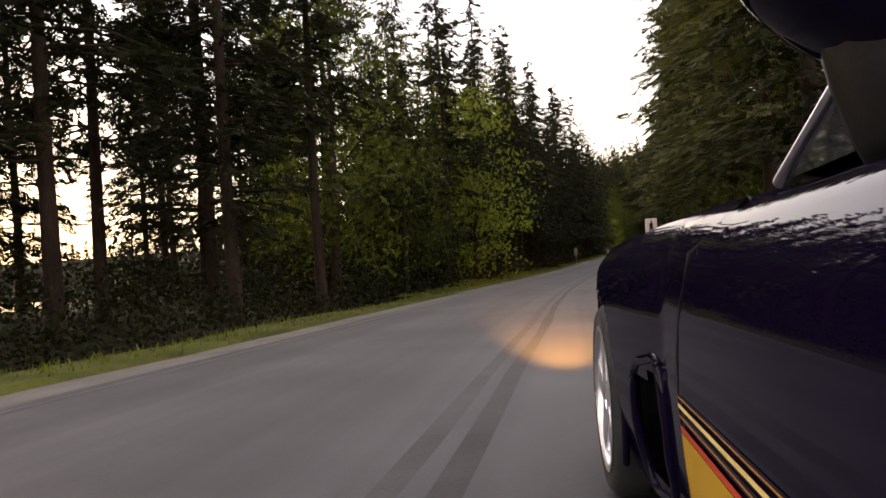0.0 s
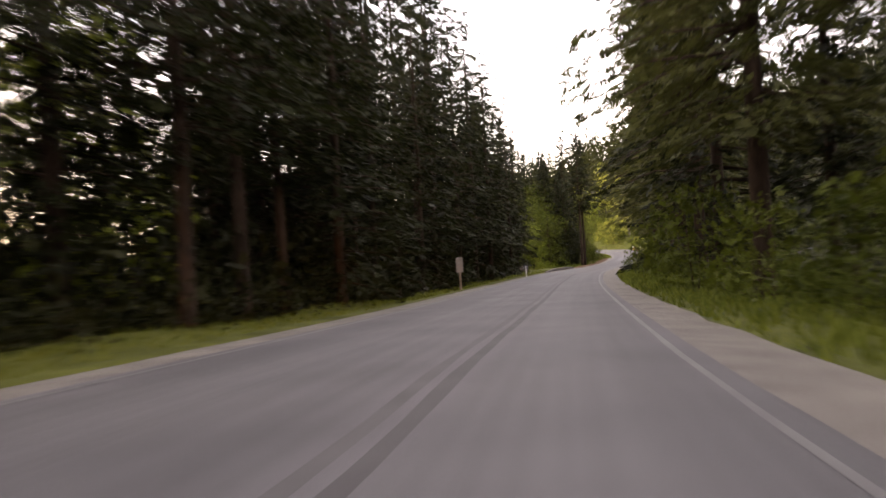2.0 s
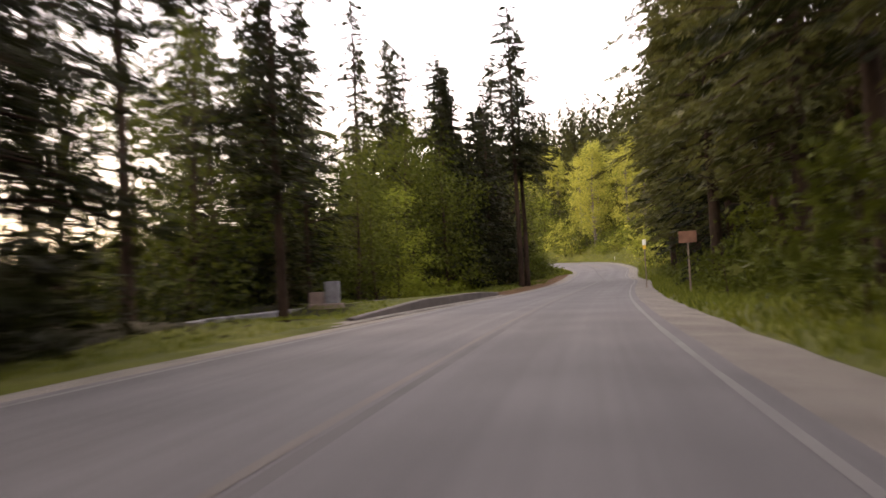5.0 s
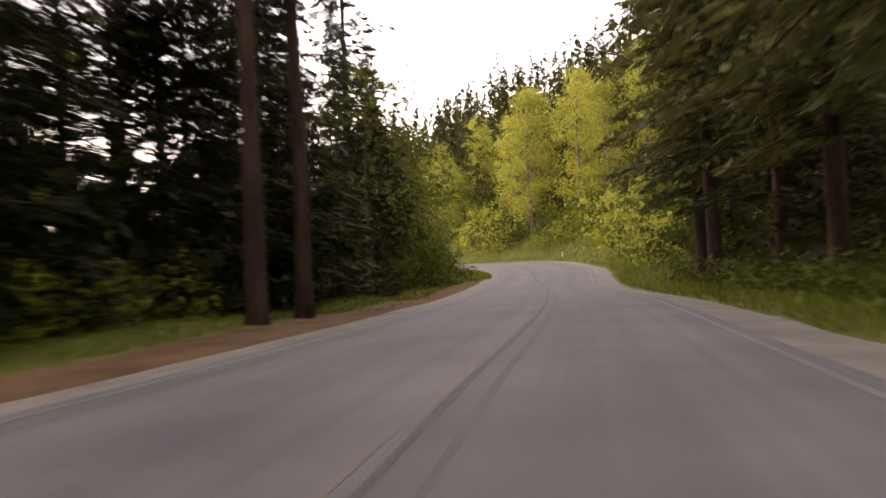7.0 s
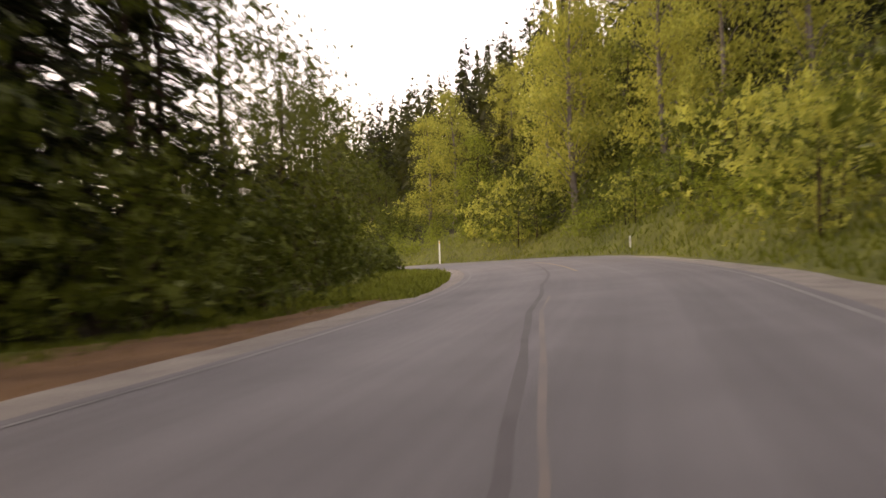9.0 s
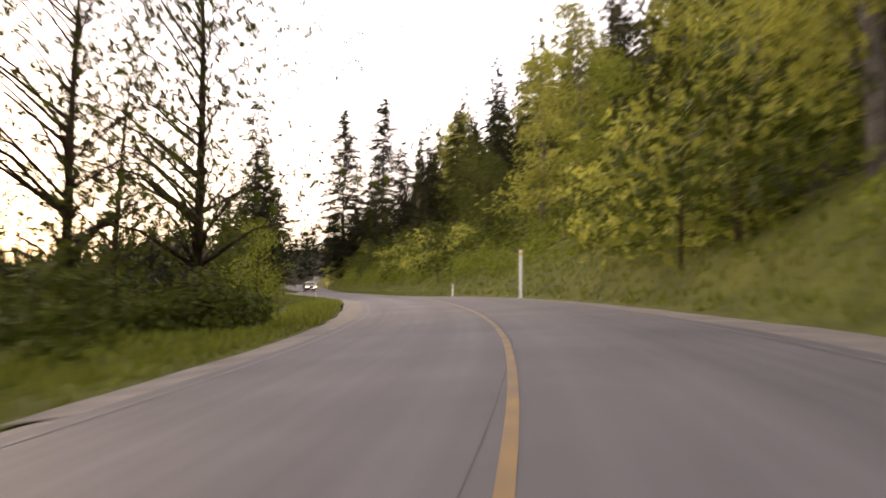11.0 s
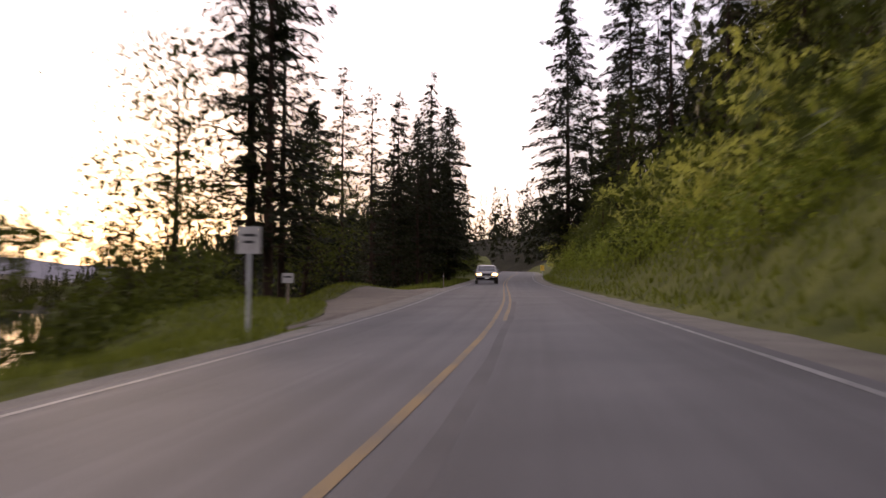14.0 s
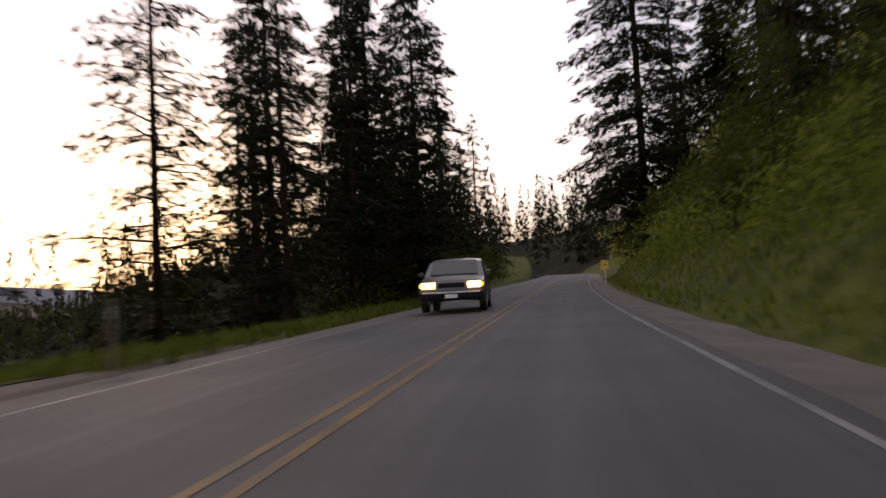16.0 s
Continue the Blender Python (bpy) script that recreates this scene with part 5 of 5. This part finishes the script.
def wheel(parent, x, y, r, rim_r, width, turn=0.0, out=-1):
    """A wheel with its face towards out (-1: to smaller x)."""
    w = tagged(new("wheel"), "")
    w.parent = parent
    bm = bmesh.new()
    prof = [(rim_r * 0.98, -0.5), (rim_r * 1.02, -0.47), (r * 0.90, -0.5), (r * 0.97, -0.42), (r, -0.25), (r, 0.25), (r * 0.97, 0.42), (r * 0.9, 0.5), (rim_r, 0.47)]
    def turned(profile, seg=40):
        v = [[bm.verts.new((o * width, q * math.cos(2 * math.pi * k / seg), q * math.sin(2 * math.pi * k / seg))) for k in range(seg)] for q, o in profile]
        for a_, b_ in zip(v, v[1:]):
            for k in range(seg):
                bm.faces.new((a_[k], a_[(k + 1) % seg], b_[(k + 1) % seg], b_[k]))
    turned(prof)
    part("tyre", bm, RUBBER, w, smooth=True)
    bm = bmesh.new()
    turned([(rim_r * 1.0, -0.50), (rim_r * 0.95, -0.51), (rim_r * 0.92, -0.46), (rim_r * 0.88, -0.2), (rim_r * 0.88, 0.4)])
    part("rim", bm, CHROME, w, "polished alloy rim lip", smooth=True)
    bm = bmesh.new()
    for k in range(5):
        a = 2 * math.pi * k / 5
        b2 = box(0.04, rim_r * 0.36, rim_r * 0.78, 0, 0, rim_r * 0.14, bevel=0.012)
        bmesh.ops.rotate(b2, verts=b2.verts, cent=(0, 0, 0), matrix=Matrix.Rotation(a, 3, "X"))
        tmp = bpy.data.meshes.new("tmp")
        b2.to_mesh(tmp)
        b2.free()
        bm.from_mesh(tmp)
        bpy.data.meshes.remove(tmp)
    bmesh.ops.translate(bm, vec=(-0.38 * width, 0, 0), verts=bm.verts)
    part("spokes_disc", bm, CHROME, w, "five-spoke alloy disc")
    bm = bmesh.new()
    turned([(0.002, -0.42), (rim_r * 0.16, -0.42), (rim_r * 0.2, -0.36)], 20)
    part("hub_cap", bm, BLACK, w, smooth=True)
    w.matrix_basis = pose(x, y, r, 0, 0, turn + (180 if out > 0 else 0))
    return w


# the sports car that sets out beside the camera; x to its right, y ahead, its left flank near x = 0.2
car = tagged(new("sports_car"), "dark purple sports car with a yellow and red striped flank", "car")
CAR_W = 1.82


def flank(y, z):
    """The left flank's x at a place along the car and a height."""
    x0 = np.interp(y, [-3.0, -2.4, 0.0, 1.2, 1.7, 2.2, 2.75, 3.2, 3.45, 3.6], [0.42, 0.24, 0.21, 0.20, 0.195, 0.145, 0.095, 0.13, 0.26, 0.56])
    return float(x0 + np.interp(z, [0.12, 0.20, 0.34, 0.52, 0.66, 0.78, 0.855, 0.90], [0.09, 0.045, 0.012, 0.0, 0.004, 0.017, 0.075, 0.24]))


def belt(y):
    return float(np.interp(y, [-3.0, -2.0, 0.0, 1.2, 1.6, 2.1, 2.7, 3.1, 3.4, 3.6], [0.80, 0.92, 0.89, 0.89, 0.905, 0.91, 0.89, 0.84, 0.73, 0.52]))


WY, WR = 2.74, 0.325
ys = np.concatenate([np.linspace(-3.0, 1.42, 24), np.linspace(1.43, 3.6, 64)])
vs, fs, nv = [], [], 40
for y in ys:
    zb = belt(y)
    half = []
    for k in range(nv):
        f = k / (nv - 1)
        if f < 0.72:
            z = 0.14 + (zb - 0.14) * (f / 0.72)
            half.append((flank(y, 0.14 + (0.90 - 0.14) * (f / 0.72)), z))
        else:
            g = (f - 0.72) / 0.28
            x0 = flank(y, 0.90)
            half.append((x0 + (0.21 + CAR_W / 2 - x0) * g, zb + 0.055 * math.sin(g * math.pi / 2)))
    ring = half + [(2 * (0.21 + CAR_W / 2) - x, z) for x, z in half[::-1][1:]]
    vs += [(x, y, z) for x, z in ring]
m = 2 * nv - 1
for i in range(len(ys) - 1):
    for k in range(m - 1):
        q = i * m + k
        c = np.mean([vs[q], vs[q + 1], vs[q + m], vs[q + m + 1]], 0)
        if abs(c[2]) < 0.8 and math.hypot(c[1] - WY, c[2] - WR) < 0.372 or math.hypot(c[1] + 1.75, c[2] - WR) < 0.372 and c[2] < 0.8:
            continue
        if c[0] < 0.5 and 1.76 < c[1] < 2.12 and 0.24 < c[2] < 0.55 - 0.16 * (c[1] - 1.62):
            continue
        fs.append((q, q + m, q + m + 1, q + 1))
fs += [tuple(range(m)), tuple(range((len(ys) - 1) * m, len(ys) * m))[::-1]]
part("body", mesh_of("body", vs, fs, PURPLE, smooth=True), None, car)


def skin(name, pts_fn, rows_, cols_, mat, parent, label="", lift=0.004):
    """A thin skin on the left flank: pts_fn(a, b) gives y, z."""
    v, f = [], []
    for i in range(rows_ + 1):
        for k in range(cols_ + 1):
            y, z = pts_fn(i / rows_, k / cols_)
            v.append((flank(y, z * 0.76 / (belt(y) - 0.14) + 0.14 - 0.14 * 0.76 / (belt(y) - 0.14)) - lift, y, z))
    w = cols_ + 1
    for i in range(rows_):
        for k in range(cols_):
            f.append((i * w + k, i * w + k + 1, (i + 1) * w + k + 1, (i + 1) * w + k))
    return part(name, mesh_of(name, v, f, mat, smooth=True), None, parent, label)


# the door's skin stands proud of the body; its front edge sweeps back towards the top
door = skin("door", lambda a, b: (-0.55 + (1.45 - 0.20 * max(0, (b - 0.62) / 0.38) ** 1.6 + 0.55 - 0.0) * a, 0.19 + (0.865 - 0.19) * b), 40, 26, PURPLE, car, "glossy dark purple door", lift=0.007)
seam = [(flank(y, z) - 0.004, y, z) for y, z in ((1.452, 0.19), (1.452, 0.35), (1.452, 0.50), (1.45, 0.60), (1.41, 0.70), (1.345, 0.78), (1.25, 0.86))]
part("door_seam", mesh_of("door_seam", *tube(seam, [0.006] * len(seam), 6), BLACK, smooth=True), None, car, "dark gap in front of the door")
# stripes: they rise towards the front and fan out along the sill
for nm, z0, z1, zz0, zz1, mat, lab in (("yellow_panel", 0.19, 0.19, 0.478, 0.486, Y_STRIPE, "broad yellow panel along the sill"), ("red_stripe", 0.480, 0.488, 0.492, 0.500, R_STRIPE, "red pinstripe"),
                                       ("orange_stripe", 0.506, 0.514, 0.510, 0.518, O_STRIPE, "orange pinstripe"), ("pale_stripe", 0.523, 0.531, 0.531, 0.539, W_STRIPE, "pale yellow pinstripe"),
                                       ("brown_stripe", 0.541, 0.549, 0.544, 0.552, O_STRIPE, "thin orange-brown pinstripe")):
    # heights at y = 1.60 and at y = 0.50
    def band(a, b, z0=z0, z1=z1, zz0=zz0, zz1=zz1):
        y = 0.30 + 1.14 * a
        f = (y - 0.50) / 1.10
        lo_, hi_ = z1 + (z0 - z1) * f, zz1 + (zz0 - zz1) * f
        return y, max(0.19, lo_ - 0.016) + (max(0.195, hi_ - 0.016) - max(0.19, lo_ - 0.016)) * b
    skin(nm, band, 26, 4, mat, door, lab, lift=0.0105)
# vent behind the wheel: a dark recess with a rounded surround
vent = part("side_vent", box(0.20, 0.62, 0.50, 0.42, 1.87, 0.18, bevel=0.03), BLACK, car, "deep black side vent")
ring = [(1.74 + (0.19 + 0.19 * math.copysign(abs(math.cos(a)) ** 0.6, math.cos(a))), 0.375 - 0.06 * math.cos(a) + 0.165 * math.copysign(abs(math.sin(a)) ** 0.6, math.sin(a))) for a in np.linspace(0, 2 * math.pi, 49)]
pts = [(flank(y, z) + 0.004, y, z) for y, z in ring]
part("surround", mesh_of("surround", *tube(pts, [0.014] * len(pts), 8, cap=False), PURPLE, smooth=True), None, vent, "glossy purple vent surround")
arch = [(flank(WY + 0.372 * math.cos(a), 0.5) + 0.022, WY + 0.372 * math.cos(a), WR + 0.372 * math.sin(a)) for a in np.linspace(-0.4, math.pi + 0.4, 30)]
part("wheel_arch", mesh_of("wheel_arch", *tube(arch, [0.012] * 30, 8), PURPLE, smooth=True), None, car)
liner = [(0.60, WY + 0.36 * math.cos(a), WR + 0.36 * math.sin(a)) for a in np.linspace(0, 2 * math.pi, 25)[:-1]]
part("wheel_well", mesh_of("wheel_well", liner + [(0.22, y, z) for _, y, z in liner], [tuple(range(24))] + [(k, (k + 1) % 24, 24 + (k + 1) % 24, 24 + k) for k in range(24)], BLACK), None, car)
wheel(car, 0.105 + 0.115, WY, WR, 0.245, 0.23, 3.5)
wheel(car, 0.21 + CAR_W - 0.12, WY, WR, 0.245, 0.23, 3.5, out=1)
wheel(car, 0.36, -1.75, WR, 0.245, 0.24)
wheel(car, 0.21 + CAR_W - 0.14, -1.75, WR, 0.245, 0.24, 0, out=1)
# greenhouse
cxm = 0.21 + CAR_W / 2
roof_v = [(cxm - 0.74, 1.42, 0.90), (cxm + 0.74, 1.42, 0.90), (cxm - 0.70, 0.55, 1.22), (cxm + 0.70, 0.55, 1.22), (cxm - 0.64, -0.9, 1.21), (cxm + 0.64, -0.9, 1.21), (cxm - 0.62, -2.1, 0.95), (cxm + 0.62, -2.1, 0.95)]
part("roof", mesh_of("roof", [(x, y, z + 0.012) for x, y, z in roof_v[2:6]] + [(x * 0.985 + 0.015 * cxm, y, z - 0.03) for x, y, z in roof_v[2:6]], [(0, 1, 3, 2), (4, 6, 7, 5), (0, 2, 6, 4), (1, 5, 7, 3), (0, 4, 5, 1), (2, 3, 7, 6)], PURPLE), None, car)
part("windscreen", mesh_of("windscreen", roof_v[:4], [(0, 1, 3, 2)], GLASS), None, car, "raked dark windscreen")
part("rear_window", mesh_of("rear_window", roof_v[4:], [(0, 1, 3, 2)], GLASS), None, car)
for sx in (-1, 1):
    side = [(cxm + sx * 0.745, 1.40, 0.895), (cxm + sx * 0.71, 0.55, 1.205), (cxm + sx * 0.65, -0.9, 1.195), (cxm + sx * 0.63, -2.05, 0.95), (cxm + sx * 0.72, -0.9, 0.90)]
    part("side_window", mesh_of("side_window", side, [(0, 1, 2, 3, 4)], GLASS), None, car, "dark side window")
    part("window_trim", mesh_of("window_trim", *tube([side[0], side[1], side[2], side[3]], [0.012] * 4, 8), CHROME, smooth=True), None, car, "bright trim along the window")
# door mirror on its stalk, above and behind the lens
mirror = part("door_mirror", bmesh.new(), BLACK, car, "black door mirror housing")
bm = bmesh.new()
bmesh.ops.create_uvsphere(bm, u_segments=28, v_segments=18, radius=1.0)
for v in bm.verts:
    v.co = Vector((math.copysign(abs(v.co.x) ** 0.75, v.co.x) * 0.17, math.copysign(abs(v.co.y) ** 0.8, v.co.y) * 0.10, math.copysign(abs(v.co.z) ** 0.7, v.co.z) * 0.10))
bmesh.ops.rotate(bm, verts=bm.verts, cent=(0, 0, 0), matrix=Matrix.Rotation(radians(34), 3, "Y"))
bmesh.ops.translate(bm, vec=(0.345, 0.80, 1.035), verts=bm.verts)
bm.to_mesh(mirror.data)
bm.free()
mirror.data.polygons.foreach_set("use_smooth", np.ones(len(mirror.data.polygons), bool))
mirror.data.materials.clear()
mirror.data.materials.append(PURPLE)
part("mirror_glass", box(0.17, 0.008, 0.10, 0.285, 0.716, 1.015, bevel=0.003), CHROME, mirror, "mirror glass")
part("mirror_foot", mesh_of("mirror_foot", *tube([(0.335, 0.80, 1.06), (0.338, 0.80, 1.00), (0.345, 0.80, 0.95), (0.358, 0.80, 0.90), (0.375, 0.80, 0.86)], [0.085, 0.078, 0.074, 0.072, 0.07], 12), BLACK, smooth=True), None, mirror, "black mirror foot")
part("amber_lamp", box(0.02, 0.16, 0.05, 0.255, 3.25, 0.50, bevel=0.006), AMBER_ON, car, "lit amber side marker")
car.matrix_basis = pose(0.0, 0.0, 0.0, -2.4, 0, -8.61)
amber = new("amber_marker_light", bpy.data.lights.new("amber_marker_light", "SPOT"))
amber.data.energy, amber.data.color, amber.data.spot_size, amber.data.spot_blend, amber.data.shadow_soft_size = 45000, (1.0, 0.45, 0.08), radians(17), 1.0, 0.05
amber.matrix_world = car.matrix_basis @ look((0.10, 3.50, 0.60), (-0.35, 15.5, -0.30))


# the oncoming estate car with its headlamps lit
van = tagged(new("oncoming_car"), "silver family car coming the other way with lit headlamps", "car")
prof = [(-2.05, 0.30), (-2.12, 0.50), (-2.08, 0.72), (-1.95, 0.84), (-1.05, 0.99), (-0.35, 1.42), (0.2, 1.50), (1.35, 1.48), (1.85, 1.38), (2.12, 0.95), (2.15, 0.55), (2.08, 0.30)]
zs_belt = 0.93
vs, fs = [], []
cols = [-0.84, -0.80, -0.66, -0.3, 0.0, 0.3, 0.66, 0.80, 0.84]
for y, z in prof:
    for cx_ in cols:
        tuck = 0.0 if z < zs_belt else (z - zs_belt) * 0.26
        sgn = -1 if cx_ < 0 else 1
        x = sgn * max(0.0, abs(cx_) - tuck * abs(cx_) / 0.84)
        vs.append((x, y + 0.10 * (abs(cx_) / 0.84) ** 3 * (1 if y < 0 else -1) * (1 if abs(y) > 1.8 else 0), z - 0.05 * (abs(cx_) / 0.84) ** 4))
w = len(cols)
for i in range(len(prof) - 1):
    for k in range(w - 1):
        fs.append((i * w + k, i * w + k + 1, (i + 1) * w + k + 1, (i + 1) * w + k))
left_ = [i * w for i in range(len(prof))]
fs += [tuple(left_), tuple(i + w - 1 for i in left_)[::-1]]
body = part("body", mesh_of("body", vs, fs, SILVER, smooth=False), None, van)
part("windscreen", mesh_of("windscreen", [(-0.66, -1.02, 1.005), (0.66, -1.02, 1.005), (0.60, -0.40, 1.40), (-0.60, -0.40, 1.40)], [(0, 1, 2, 3)], GLASS), None, van, "dark windscreen").location = (0, -0.03, 0.012)
for sx in (-1, 1):
    part("side_window", mesh_of("side_window", [(sx * 0.825, -0.75, 1.0), (sx * 0.745, -0.2, 1.38), (sx * 0.735, 1.35, 1.38), (sx * 0.80, 1.8, 1.0)], [(0, 1, 2, 3)], GLASS), None, van).location = (sx * 0.018, 0, 0)
    part("headlamp", box(0.36, 0.12, 0.16, sx * 0.60, -2.06, 0.62, bevel=0.03), LAMP_ON, van, "lit warm headlamp")
    part("indicator", box(0.10, 0.10, 0.10, sx * 0.79, -1.98, 0.65, bevel=0.02), AMBER_ON, van, "amber corner lamp")
    part("door_mirror", box(0.14, 0.10, 0.12, sx * 0.93, -0.75, 0.98, bevel=0.03), SILVER, van)
part("bumper", box(1.66, 0.16, 0.22, 0, -2.10, 0.32, bevel=0.05), BLACK, van, "dark front bumper")
part("grille", box(0.70, 0.06, 0.12, 0, -2.10, 0.64, bevel=0.015), BLACK, van, "black grille")
part("bumper_trim", box(1.5, 0.02, 0.035, 0, -2.19, 0.49, bevel=0.006), CHROME, van, "bright bumper strip")
part("plate", box(0.32, 0.012, 0.10, 0, -2.19, 0.36, bevel=0.003), WHITE_PAINT, van, "plain pale plate")
for sx, o in ((-0.78, -1), (0.78, 1)):
    wheel(van, sx, -1.30, 0.31, 0.20, 0.19, 0, out=o)
    wheel(van, sx, 1.32, 0.31, 0.20, 0.19, 0, out=o)
vx, vy = place(17.1, 1.42)
vp, vn = axis_at(np.array([17.1]))
van.matrix_basis = pose(vx, vy, float(vp[0, 2] + bank(17.0, 1.5)) - 0.016, 0, 0, math.degrees(math.atan2(vn[0, 1], vn[0, 0])) - 180 + 3)
